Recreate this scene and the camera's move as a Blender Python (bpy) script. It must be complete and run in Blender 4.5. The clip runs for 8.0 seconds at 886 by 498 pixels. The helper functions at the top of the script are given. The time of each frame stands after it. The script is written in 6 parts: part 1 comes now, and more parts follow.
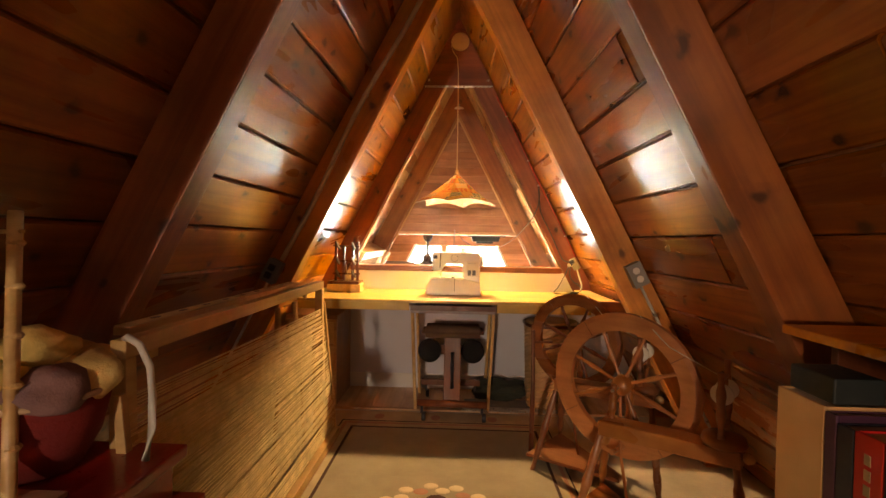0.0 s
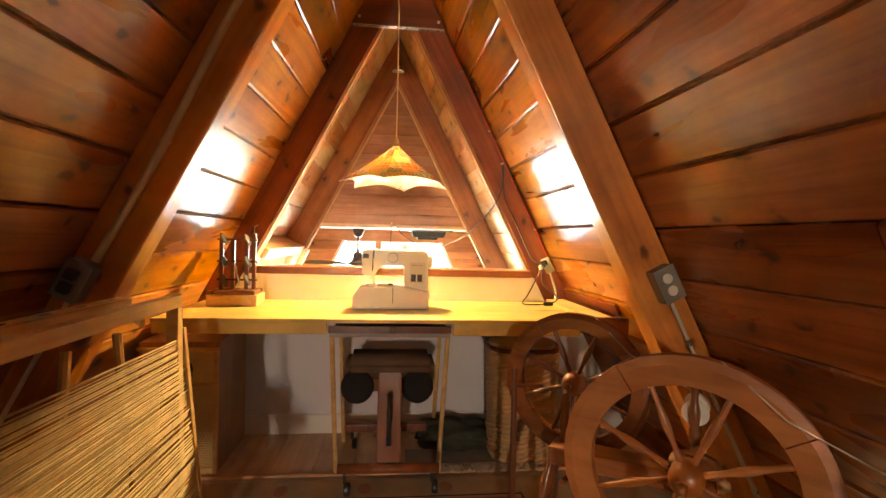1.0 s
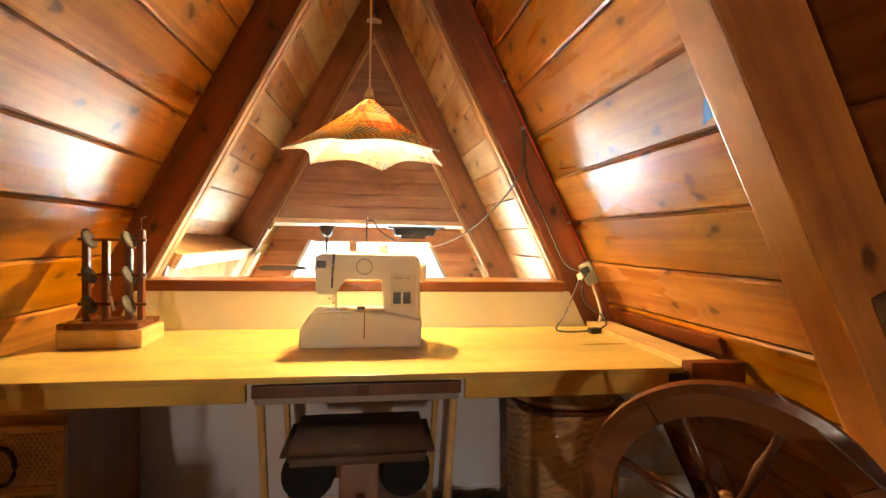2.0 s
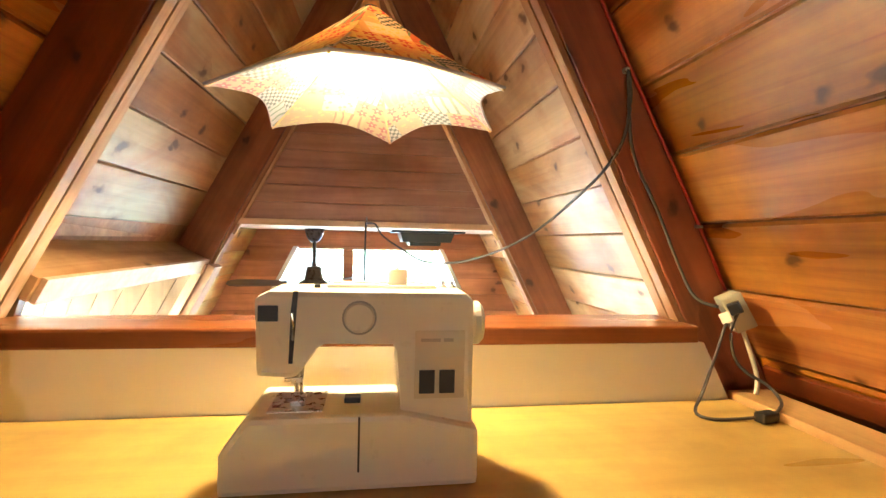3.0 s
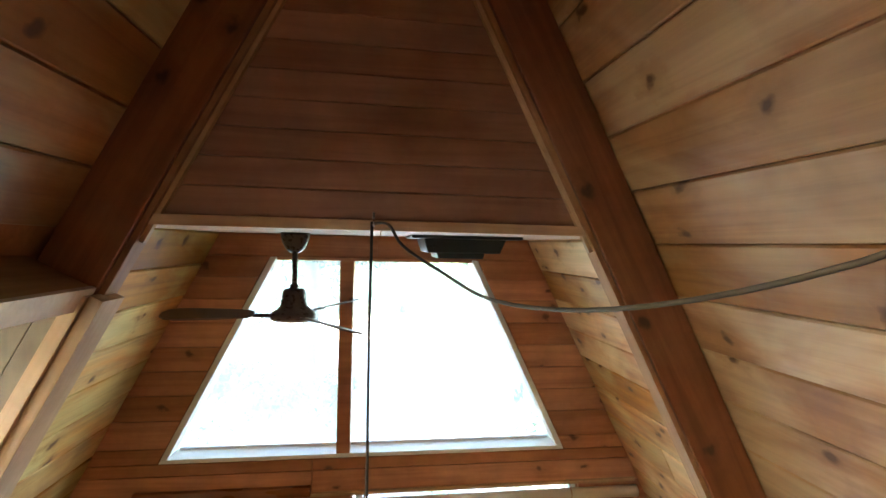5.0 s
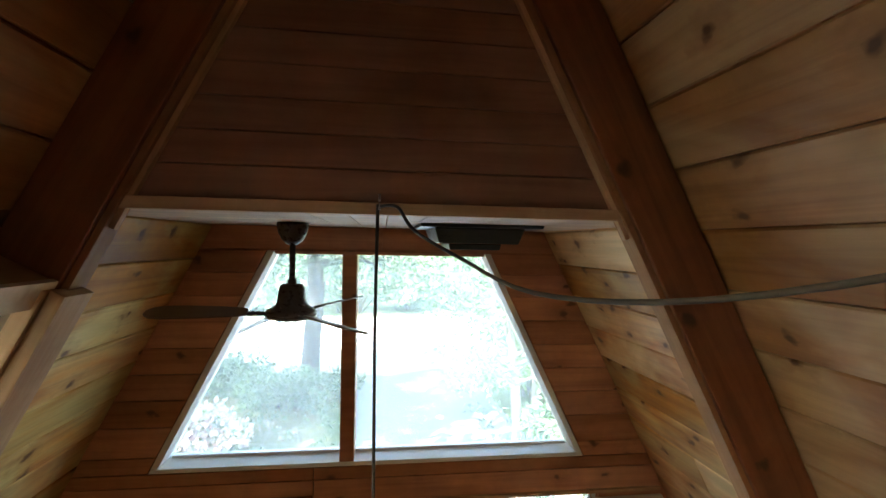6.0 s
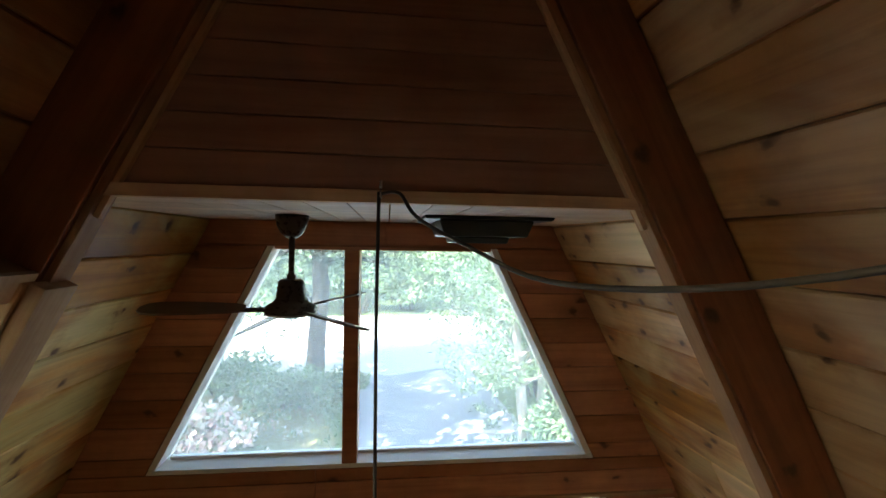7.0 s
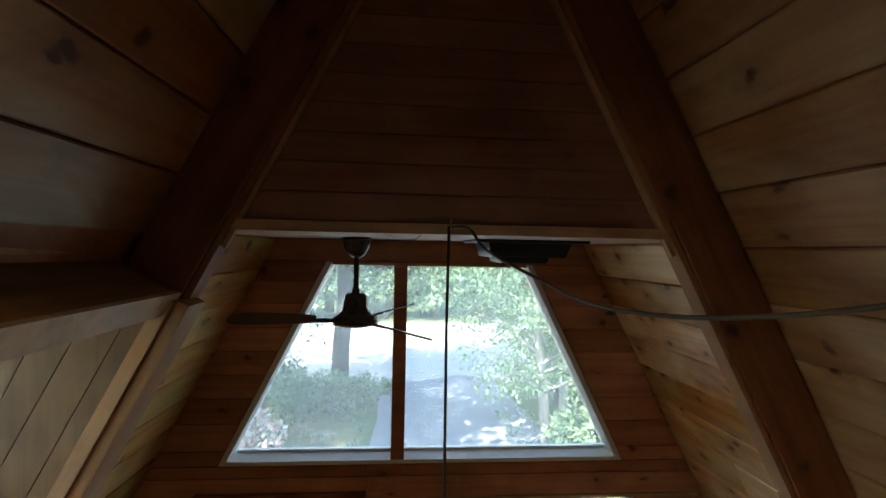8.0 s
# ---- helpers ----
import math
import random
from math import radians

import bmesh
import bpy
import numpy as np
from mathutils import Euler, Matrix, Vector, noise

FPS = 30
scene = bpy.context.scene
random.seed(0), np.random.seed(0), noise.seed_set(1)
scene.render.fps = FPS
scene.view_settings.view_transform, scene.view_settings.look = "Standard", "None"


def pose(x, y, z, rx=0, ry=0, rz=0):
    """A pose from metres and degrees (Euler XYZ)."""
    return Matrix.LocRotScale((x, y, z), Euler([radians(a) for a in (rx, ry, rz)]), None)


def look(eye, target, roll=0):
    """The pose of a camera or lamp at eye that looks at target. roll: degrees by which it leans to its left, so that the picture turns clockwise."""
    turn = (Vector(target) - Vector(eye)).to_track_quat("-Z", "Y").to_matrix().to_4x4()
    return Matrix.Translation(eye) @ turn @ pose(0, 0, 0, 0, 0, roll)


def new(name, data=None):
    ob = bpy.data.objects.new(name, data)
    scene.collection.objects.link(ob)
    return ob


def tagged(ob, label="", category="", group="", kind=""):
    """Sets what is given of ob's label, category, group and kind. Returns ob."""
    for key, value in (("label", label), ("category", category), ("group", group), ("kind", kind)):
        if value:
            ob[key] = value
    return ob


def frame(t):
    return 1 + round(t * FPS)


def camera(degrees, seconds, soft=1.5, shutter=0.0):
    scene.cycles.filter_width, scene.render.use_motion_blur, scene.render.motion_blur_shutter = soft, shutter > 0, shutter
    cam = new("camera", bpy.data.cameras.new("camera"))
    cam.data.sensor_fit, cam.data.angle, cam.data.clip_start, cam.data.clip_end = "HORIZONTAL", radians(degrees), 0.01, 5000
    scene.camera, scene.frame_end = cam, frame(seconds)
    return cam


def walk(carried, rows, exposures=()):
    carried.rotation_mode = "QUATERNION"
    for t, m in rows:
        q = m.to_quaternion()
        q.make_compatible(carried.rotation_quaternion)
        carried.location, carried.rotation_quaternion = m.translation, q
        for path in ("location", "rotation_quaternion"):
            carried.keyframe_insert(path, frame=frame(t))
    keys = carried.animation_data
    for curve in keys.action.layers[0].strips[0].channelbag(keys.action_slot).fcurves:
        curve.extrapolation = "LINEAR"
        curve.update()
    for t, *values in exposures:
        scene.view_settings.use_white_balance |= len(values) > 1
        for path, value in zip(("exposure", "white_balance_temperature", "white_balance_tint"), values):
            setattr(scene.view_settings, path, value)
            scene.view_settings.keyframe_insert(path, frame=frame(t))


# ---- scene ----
cam = camera(87.9, 8.0)
PATH = [
    (0, (0.03, 0.17, 1.121), (-0.042, 2.168, 1.078), 1.0),
    (0.5, (0.008, 0.589, 1.133), (0.098, 2.586, 1.091), 1.5),
    (1, (0.001, 1.028, 1.094), (0.213, 3.016, 1.048), 1.5),
    (2.5, (0.041, 2.237, 1.085), (0.336, 4.215, 1.041), 1.1),
    (3, (0.017, 2.605, 1.109), (0.312, 4.583, 1.075), 1.3),
    (3.5, (0.0, 2.895, 1.124), (0.292, 4.874, 1.091), 1.5),
    (4, (0.012, 3.167, 1.148), (0.298, 5.146, 1.12), 1.4),
    (4.5, (0.004, 3.376, 1.143), (0.285, 5.356, 1.125), 1.4),
    (6, (-0.013, 3.693, 1.1), (0.248, 5.676, 1.075), 1.1),
    (6.5, (-0.009, 3.741, 1.085), (0.243, 5.725, 1.058), 1.0),
    (7, (-0.005, 3.762, 1.078), (0.235, 5.748, 1.051), 1.0),
    (7.5, (-0.022, 3.732, 1.092), (0.201, 5.72, 1.074), 0.9),
    (8, (-0.142, 3.566, 1.127), (0.02, 5.559, 1.126), 1.2),
]
walk(cam, [(t, look(eye, target, roll)) for t, eye, target, roll in PATH],
     exposures=((0, 7.68, 7900, 20), (1, 7.85, 7450, 15), (2.5, 7.0, 6500, 10), (3, 6.8, 6050, 10), (3.5, 6.35, 6150, 10), (4, 6.0, 6250, 10), (4.5, 5.5, 6250, 10), (4.7, 5.25, 6200, 10), (5.8, 3.92, 6300, 10), (6, 3.77, 6350, 10), (6.5, 3.47, 6350, 10), (7, 3.2, 6350, 10), (7.5, 3.0, 6300, 10), (8, 2.76, 6300, 10)))

# ---- world, sun, lamps ----
world = bpy.data.worlds.new("sky")
scene.world = world
world.use_nodes = True
sky = world.node_tree.nodes.new("ShaderNodeTexSky")
sky.sky_type, sky.sun_disc = "NISHITA", False
SUN_DIR = Vector((-0.52, -0.5, 0.69)).normalized()
sky.sun_elevation = math.asin(SUN_DIR.z)
sky.sun_rotation = math.atan2(SUN_DIR.x, SUN_DIR.y)
world.node_tree.links.new(sky.outputs[0], world.node_tree.nodes["Background"].inputs[0])
world.node_tree.nodes["Background"].inputs[1].default_value = 0.15
sun = new("sun", bpy.data.lights.new("sun", "SUN"))
sun.data.energy, sun.data.angle, sun.data.color = 5.0, radians(0.6), (1.0, 0.95, 0.87)
sun.matrix_world = look(SUN_DIR * 30, (0, 0, 0))


def area(name, at, to, w, h, power, color):
    lamp = new(name, bpy.data.lights.new(name, "AREA"))
    lamp.data.shape, lamp.data.size, lamp.data.size_y = "RECTANGLE", w, h
    lamp.data.energy, lamp.data.color = power, color
    lamp.matrix_world = look(at, to)
    return lamp


area("window_light", (0.0, 6.12, 0.5), (0.0, 0.0, 0.6), 1.5, 0.9, 0.28, (0.86, 0.94, 1.0))
area("lower_window_light", (0.2, 6.12, -1.0), (0.0, 0.0, -0.6), 2.0, 1.4, 0.6, (0.9, 0.96, 1.0))
area("dormer_light", (-1.72, 4.27, 0.58), (0.0, 4.2, 0.2), 0.6, 0.6, 0.02, (0.95, 0.98, 1.0))
# Added unseen fill from the south, for faces the pendant lamp misses.
area("south_fill_light", (-0.74, -4.56, 1.47), (0.0, 2.5, 0.4), 0.1, 0.26, 0.46, (1.0, 0.84, 0.66))
bulb_light = new("bulb_light", bpy.data.lights.new("bulb_light", "POINT"))
bulb_light.data.energy, bulb_light.data.color, bulb_light.data.shadow_soft_size = 0.78, (1.0, 0.71, 0.33), 0.03
BULB_GLOW = 1.2
bulb_light.location = (0.0, 3.6, 1.54)

# ---- mesh helpers ----
def part(name, bm, material, parent=None, label="", smooth=False):
    me = bpy.data.meshes.new(name)
    bmesh.ops.recalc_face_normals(bm, faces=bm.faces)
    if smooth:
        for f in bm.faces:
            f.smooth = True
    bm.to_mesh(me)
    bm.free()
    if material:
        me.materials.append(material)
    ob = new(name, me)
    if parent:
        ob.parent = parent
    if label:
        ob["label"] = label
    return ob


def thing(name, label, category, group="", kind="", at=(0, 0, 0)):
    ob = new(name)
    ob.location = at
    ob.empty_display_size = 0.05
    return tagged(ob, label, category, group, kind)


def put(ob, at=(0, 0, 0), rz=0, rx=0, ry=0):
    ob.matrix_basis = pose(*at, rx, ry, rz)
    return ob


def box(bm, lo, hi, bevel=0.0, m=None):
    r = bmesh.ops.create_cube(bm, size=1.0)
    vs = r["verts"]
    for v in vs:
        v.co = Vector([lo[i] + (v.co[i] + 0.5) * (hi[i] - lo[i]) for i in range(3)])
    if bevel:
        es = list({e for v in vs for e in v.link_edges})
        got = bmesh.ops.bevel(bm, geom=es, offset=bevel, segments=2, affect="EDGES", profile=0.6)
        vs = list({v for f in got["faces"] for v in f.verts} | {v for v in vs if v.is_valid})
    if m:
        for v in vs:
            v.co = m @ v.co
    return vs


def boxm(lo, hi, bevel=0.0):
    bm = bmesh.new()
    box(bm, lo, hi, bevel)
    return bm


def prism(bm, pts, a, b, axis="y"):
    """A polygon of (u, v) points swept from a to b along an axis; u, v are the other two axes in order."""
    def co(u, v, w):
        return {"x": (w, u, v), "y": (u, w, v), "z": (u, v, w)}[axis]
    lo = [bm.verts.new(co(u, v, a)) for u, v in pts]
    hi = [bm.verts.new(co(u, v, b)) for u, v in pts]
    n = len(pts)
    bm.faces.new(lo)
    bm.faces.new(hi[::-1])
    for i in range(n):
        bm.faces.new((lo[i], hi[i], hi[(i + 1) % n], lo[(i + 1) % n]))
    return lo + hi


def prismm(pts, a, b, axis="y", bevel=0.0):
    bm = bmesh.new()
    prism(bm, pts, a, b, axis)
    if bevel:
        bmesh.ops.bevel(bm, geom=list(bm.edges), offset=bevel, segments=2, affect="EDGES", profile=0.6)
    return bm


def tube(bm, pts, r, n=8, closed=False):
    """A round bar along points; r is one radius or one for each point."""
    pts = [Vector(p) for p in pts]
    rs = r if isinstance(r, (list, tuple)) else [r] * len(pts)
    rings = []
    up = Vector((0, 0, 1))
    for i, p in enumerate(pts):
        if closed:
            d = pts[(i + 1) % len(pts)] - pts[i - 1]
        else:
            d = pts[min(i + 1, len(pts) - 1)] - pts[max(i - 1, 0)]
        d.normalize()
        a = d.cross(up)
        if a.length < 0.1:
            a = d.cross(Vector((1, 0, 0)))
        a.normalize()
        b = d.cross(a)
        rings.append([bm.verts.new(p + (a * math.cos(k * 2 * math.pi / n) + b * math.sin(k * 2 * math.pi / n)) * rs[i]) for k in range(n)])
    m = len(rings)
    for i in range(m if closed else m - 1):
        for k in range(n):
            bm.faces.new((rings[i][k], rings[i][(k + 1) % n], rings[(i + 1) % m][(k + 1) % n], rings[(i + 1) % m][k]))
    if not closed:
        bm.faces.new(rings[0][::-1])
        bm.faces.new(rings[-1])
    return bm


def tubem(pts, r, n=8, closed=False):
    return tube(bmesh.new(), pts, r, n, closed)


def lathe(bm, profile, n=24, m=None, sx=1.0, sy=1.0):
    """A body of revolution about z from (radius, height) pairs."""
    rings = []
    for r, z in profile:
        if r < 1e-5:
            rings.append([bm.verts.new((0, 0, z))])
        else:
            rings.append([bm.verts.new((r * sx * math.cos(k * 2 * math.pi / n), r * sy * math.sin(k * 2 * math.pi / n), z)) for k in range(n)])
    made = [v for ring in rings for v in ring]
    for a, b in zip(rings, rings[1:]):
        for k in range(n):
            k2 = (k + 1) % n
            if len(a) == 1 and len(b) > 1:
                bm.faces.new((a[0], b[k], b[k2]))
            elif len(b) == 1 and len(a) > 1:
                bm.faces.new((a[k], b[0], a[k2]))
            elif len(a) > 1:
                bm.faces.new((a[k], b[k], b[k2], a[k2]))
    for ring, flip in ((rings[0], True), (rings[-1], False)):
        if len(ring) > 1:
            bm.faces.new(ring[::-1] if flip else ring)
    if m:
        for v in made:
            v.co = m @ v.co
    return bm


def lathem(profile, n=24, m=None, sx=1.0, sy=1.0):
    return lathe(bmesh.new(), profile, n, m, sx, sy)


# ---- materials ----
def nodes_of(name):
    m = bpy.data.materials.new(name)
    m.use_nodes = True
    nt = m.node_tree
    return m, nt, nt.nodes["Principled BSDF"]


def nd(nt, kind, **ins):
    n = nt.nodes.new("ShaderNode" + kind)
    for k, v in ins.items():
        sock = n.inputs[int(k[1:])] if k[0] == "i" and k[1:].isdigit() else n.inputs[k.replace("_", " ")]
        if isinstance(v, bpy.types.NodeSocket):
            nt.links.new(v, sock)
        else:
            sock.default_value = v
    return n


def ramp(nt, fac, stops):
    r = nd(nt, "ValToRGB", Fac=fac)
    e = r.color_ramp.elements
    while len(e) < len(stops):
        e.new(0.5)
    for el, (p, c) in zip(e, stops):
        el.position, el.color = p, (*c, 1) if len(c) == 3 else c
    return r.outputs[0]


def mixc(nt, fac, a, b, mode="MIX"):
    n = nt.nodes.new("ShaderNodeMix")
    n.data_type, n.blend_type = "RGBA", mode
    for sock, v in ((n.inputs[0], fac), (n.inputs[6], a), (n.inputs[7], b)):
        if isinstance(v, bpy.types.NodeSocket):
            nt.links.new(v, sock)
        elif sock == n.inputs[0]:
            sock.default_value = v
        else:
            sock.default_value = (*v, 1)
    return n.outputs[2]


def coords(nt, scale, spread=31.0, which="Object"):
    tc = nd(nt, "TexCoord")
    oi = nd(nt, "ObjectInfo")
    off = nd(nt, "Math", i0=oi.outputs["Random"], i1=spread)
    off.operation = "MULTIPLY"
    add = nd(nt, "VectorMath", i0=tc.outputs[which], i1=off.outputs[0])
    add.operation = "ADD"
    mp = nd(nt, "VectorMath", i0=add.outputs[0], i1=scale)
    mp.operation = "MULTIPLY"
    return mp.outputs[0], oi.outputs["Random"]


def wood(name, light, dark, axis="x", rough=0.35, coat=0.3, knots=0.0, grain=1.0, vary=0.25, bump=0.15, face="xy", fade=None, shine=0.5):
    """Sawn wood with grain along an axis, knots, and a tone of its own for each piece; fade: a second, weathered tone in broad patches."""
    m, nt, b = nodes_of(name)
    along = {"x": (1.1, 26, 26), "y": (26, 1.1, 26), "z": (26, 26, 1.1)}[axis]
    v, rnd = coords(nt, tuple(a * grain for a in along))
    fine = nd(nt, "TexNoise", Vector=v, Scale=1.0, Detail=6.0, Roughness=0.62, Distortion=0.6).outputs[0]
    v2, _ = coords(nt, {"x": (0.9, 4, 4), "y": (4, 0.9, 4), "z": (4, 4, 0.9)}[axis])
    broad = nd(nt, "TexNoise", Vector=v2, Scale=1.0, Detail=3.0, Roughness=0.5, Distortion=1.2).outputs[0]
    col = ramp(nt, fine, ((0.32, dark), (0.60, light)))
    tone = ramp(nt, broad, ((0.3, (0.74, 0.69, 0.65)), (0.7, (1.1, 1.08, 1.05))))
    col = mixc(nt, 0.9, col, tone, "MULTIPLY")
    v5, _ = coords(nt, (3.2, 3.2, 3.2))
    blot = nd(nt, "TexNoise", Vector=v5, Scale=1.0, Detail=5.0, Roughness=0.65).outputs[0]
    col = mixc(nt, 0.8, col, ramp(nt, blot, ((0.36, (0.72, 0.66, 0.62)), (0.62, (1.1, 1.09, 1.07)))), "MULTIPLY")
    if fade:
        v6, _ = coords(nt, {"x": (1.5, 2.6, 2.6), "y": (2.6, 1.5, 2.6), "z": (2.6, 2.6, 1.5)}[axis], 57.0)
        worn = nd(nt, "TexNoise", Vector=v6, Scale=1.0, Detail=4.0, Roughness=0.55, Distortion=0.8).outputs[0]
        grained = mixc(nt, 0.55, fade, ramp(nt, fine, ((0.3, (0.62, 0.58, 0.55)), (0.62, (1.05, 1.04, 1.03)))), "MULTIPLY")
        col = mixc(nt, ramp(nt, worn, ((0.42, (0, 0, 0)), (0.60, (1, 1, 1)))), col, grained)
    if knots:
        v3, _ = coords(nt, {"x": (4.6, 6.5, 6.5), "y": (6.5, 4.6, 6.5), "z": (6.5, 6.5, 4.6)}[axis])
        xyz = nd(nt, "SeparateXYZ", Vector=v3).outputs
        flat = nd(nt, "CombineXYZ", X=xyz["XYZ".index(face[0].upper())], Y=xyz["XYZ".index(face[1].upper())])
        wob = nd(nt, "TexNoise", Vector=v3, Scale=2.5, Detail=2.0)
        ws = nd(nt, "VectorMath", i0=wob.outputs["Color"], i1=(0.35, 0.35, 0.35))
        ws.operation = "MULTIPLY"
        wv = nd(nt, "VectorMath", i0=flat.outputs[0], i1=ws.outputs[0])
        vor = nd(nt, "TexVoronoi", Vector=wv.outputs[0], Scale=1.0, Randomness=1.0)
        vor.voronoi_dimensions = "2D"
        dist = nd(nt, "Math", i0=vor.outputs["Distance"], i1=nd(nt, "TexNoise", Vector=v3, Scale=5.0).outputs[0])
        dist.operation = "MULTIPLY"
        keep = nd(nt, "Math", i0=nd(nt, "SeparateXYZ", Vector=vor.outputs["Color"]).outputs[0], i1=1.0 - knots)
        keep.operation = "GREATER_THAN"
        spot = ramp(nt, dist.outputs[0], ((0.022, (1, 1, 1)), (0.06, (0, 0, 0))))
        halo = ramp(nt, dist.outputs[0], ((0.03, (0.5, 0.5, 0.5)), (0.17, (0, 0, 0))))
        f = nd(nt, "Math", i0=spot, i1=keep.outputs[0])
        f.operation = "MULTIPLY"
        g = nd(nt, "Math", i0=halo, i1=keep.outputs[0])
        g.operation = "MULTIPLY"
        col = mixc(nt, g.outputs[0], col, tuple(c * 0.75 for c in dark))
        col = mixc(nt, f.outputs[0], col, tuple(c * 0.32 for c in dark))
    val = nd(nt, "MapRange", Value=rnd, i3=1 - vary, i4=1 + vary).outputs[0]
    sat = nd(nt, "MapRange", Value=rnd, i3=1.05, i4=0.92).outputs[0]
    hsv = nd(nt, "HueSaturation", Color=col, Value=val, Saturation=sat)
    nt.links.new(hsv.outputs[0], b.inputs["Base Color"])
    rr = nd(nt, "MapRange", Value=broad, i1=0.3, i2=0.7, i3=max(0.05, rough - 0.1), i4=rough + 0.12)
    nt.links.new(rr.outputs[0], b.inputs["Roughness"])
    b.inputs["Coat Weight"].default_value = coat
    b.inputs["Coat Roughness"].default_value = 0.21
    b.inputs["Specular IOR Level"].default_value = shine
    hgt = nd(nt, "Math", i0=fine, i1=broad)
    bp = nd(nt, "Bump", Strength=bump, Distance=0.004, Height=hgt.outputs[0])
    nt.links.new(bp.outputs[0], b.inputs["Normal"])
    return m


def plain(name, color, rough=0.5, metal=0.0, vary=0.12, scale=12.0, bump=0.05, coat=0.0, spread=5.0):
    """A painted, cast or woven surface with soft stains and a fine relief."""
    m, nt, b = nodes_of(name)
    v, rnd = coords(nt, (1, 1, 1), spread)
    big = nd(nt, "TexNoise", Vector=v, Scale=scale * 0.25, Detail=4.0, Roughness=0.6).outputs[0]
    small = nd(nt, "TexNoise", Vector=v, Scale=scale * 6, Detail=3.0, Roughness=0.6).outputs[0]
    tone = ramp(nt, big, ((0.3, (1 - vary,) * 3), (0.7, (1 + vary * 0.5,) * 3)))
    col = mixc(nt, 1.0, color, tone, "MULTIPLY")
    nt.links.new(col, b.inputs["Base Color"])
    rr = nd(nt, "MapRange", Value=small, i1=0.3, i2=0.7, i3=max(0.03, rough - 0.08), i4=min(1.0, rough + 0.08))
    nt.links.new(rr.outputs[0], b.inputs["Roughness"])
    b.inputs["Metallic"].default_value = metal
    b.inputs["Coat Weight"].default_value = coat
    if bump:
        bp = nd(nt, "Bump", Strength=bump, Distance=0.003, Height=small)
        nt.links.new(bp.outputs[0], b.inputs["Normal"])
    return m


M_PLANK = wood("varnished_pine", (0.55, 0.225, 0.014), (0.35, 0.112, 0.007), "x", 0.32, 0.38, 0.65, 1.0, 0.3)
# Redder pine, darkened as well for bays that little light reaches.
M_PLANK_RED_DIM = wood("dim_red_varnished_pine", (0.41, 0.128, 0.014), (0.25, 0.062, 0.006), "x", 0.30, 0.4, 0.7, 1.0, 0.3)
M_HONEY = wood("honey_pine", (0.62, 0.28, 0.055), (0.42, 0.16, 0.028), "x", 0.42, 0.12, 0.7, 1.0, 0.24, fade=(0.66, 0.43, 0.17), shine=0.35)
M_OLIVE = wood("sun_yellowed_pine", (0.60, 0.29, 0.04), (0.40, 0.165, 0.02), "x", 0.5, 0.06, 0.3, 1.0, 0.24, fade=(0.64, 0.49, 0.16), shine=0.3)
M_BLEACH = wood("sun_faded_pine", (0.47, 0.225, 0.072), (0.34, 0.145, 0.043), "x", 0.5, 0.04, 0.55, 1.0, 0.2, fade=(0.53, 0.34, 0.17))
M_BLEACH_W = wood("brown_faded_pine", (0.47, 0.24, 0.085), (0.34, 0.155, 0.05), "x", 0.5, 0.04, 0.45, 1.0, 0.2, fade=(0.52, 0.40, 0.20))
M_BLEACH_H = wood("tan_header_timber", (0.50, 0.31, 0.15), (0.37, 0.21, 0.09), "y", 0.7, 0.0, 0.1, 1.0, 0.1, shine=0.25)
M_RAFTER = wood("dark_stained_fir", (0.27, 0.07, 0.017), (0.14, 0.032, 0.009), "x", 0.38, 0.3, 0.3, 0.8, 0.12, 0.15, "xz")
# Orange stain darkened for the poorly lit rafters at the south end.
M_RAFTER_L_DIM = wood("dim_orange_stained_fir", (0.37, 0.105, 0.012), (0.22, 0.052, 0.006), "x", 0.34, 0.35, 0.4, 0.8, 0.12, 0.15, "xz")
# Brighter copy with light painted in, for the third pair and bookcase top.
M_RAFTER_O_LIT = wood("lit_orange_fir", (0.74, 0.28, 0.032), (0.50, 0.155, 0.015), "x", 0.32, 0.38, 0.45, 0.8, 0.12, 0.15, "xz")
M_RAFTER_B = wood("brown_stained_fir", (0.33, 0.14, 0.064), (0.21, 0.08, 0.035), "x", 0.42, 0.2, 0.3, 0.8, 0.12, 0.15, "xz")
M_DORMER = wood("olive_aged_boards", (0.27, 0.18, 0.085), (0.19, 0.12, 0.05), "z", 0.5, 0.1, 0.1, 0.8, 0.2, 0.15, "xz")
M_SOFFIT = wood("whitewashed_boards", (0.66, 0.52, 0.38), (0.54, 0.40, 0.27), "x", 0.6, 0.0, 0.0, 0.8, 0.08)
M_TRIM = wood("pale_trim_wood", (0.60, 0.42, 0.25), (0.46, 0.29, 0.15), "x", 0.75, 0.0, 0.0, 1.0, 0.1, shine=0.2)
M_TRIM2 = wood("faded_brown_trim", (0.42, 0.23, 0.105), (0.30, 0.15, 0.06), "x", 0.75, 0.0, 0.0, 1.0, 0.1, shine=0.2)
M_CEDAR = wood("cedar_boards", (0.58, 0.27, 0.125), (0.42, 0.175, 0.075), "x", 0.5, 0.1, 0.3, 0.9, 0.22, 0.15, "xz")
M_PANEL = wood("brown_panel_boards", (0.36, 0.19, 0.108), (0.265, 0.132, 0.072), "x", 0.55, 0.05, 0.0, 0.8, 0.08)
M_SILL = wood("red_brown_sill", (0.29, 0.105, 0.037), (0.18, 0.058, 0.019), "x", 0.3, 0.4, 0.05, 0.8, 0.05)
M_WHITE = plain("white_paint", (0.78, 0.76, 0.72), 0.55, 0, 0.08, 6.0)
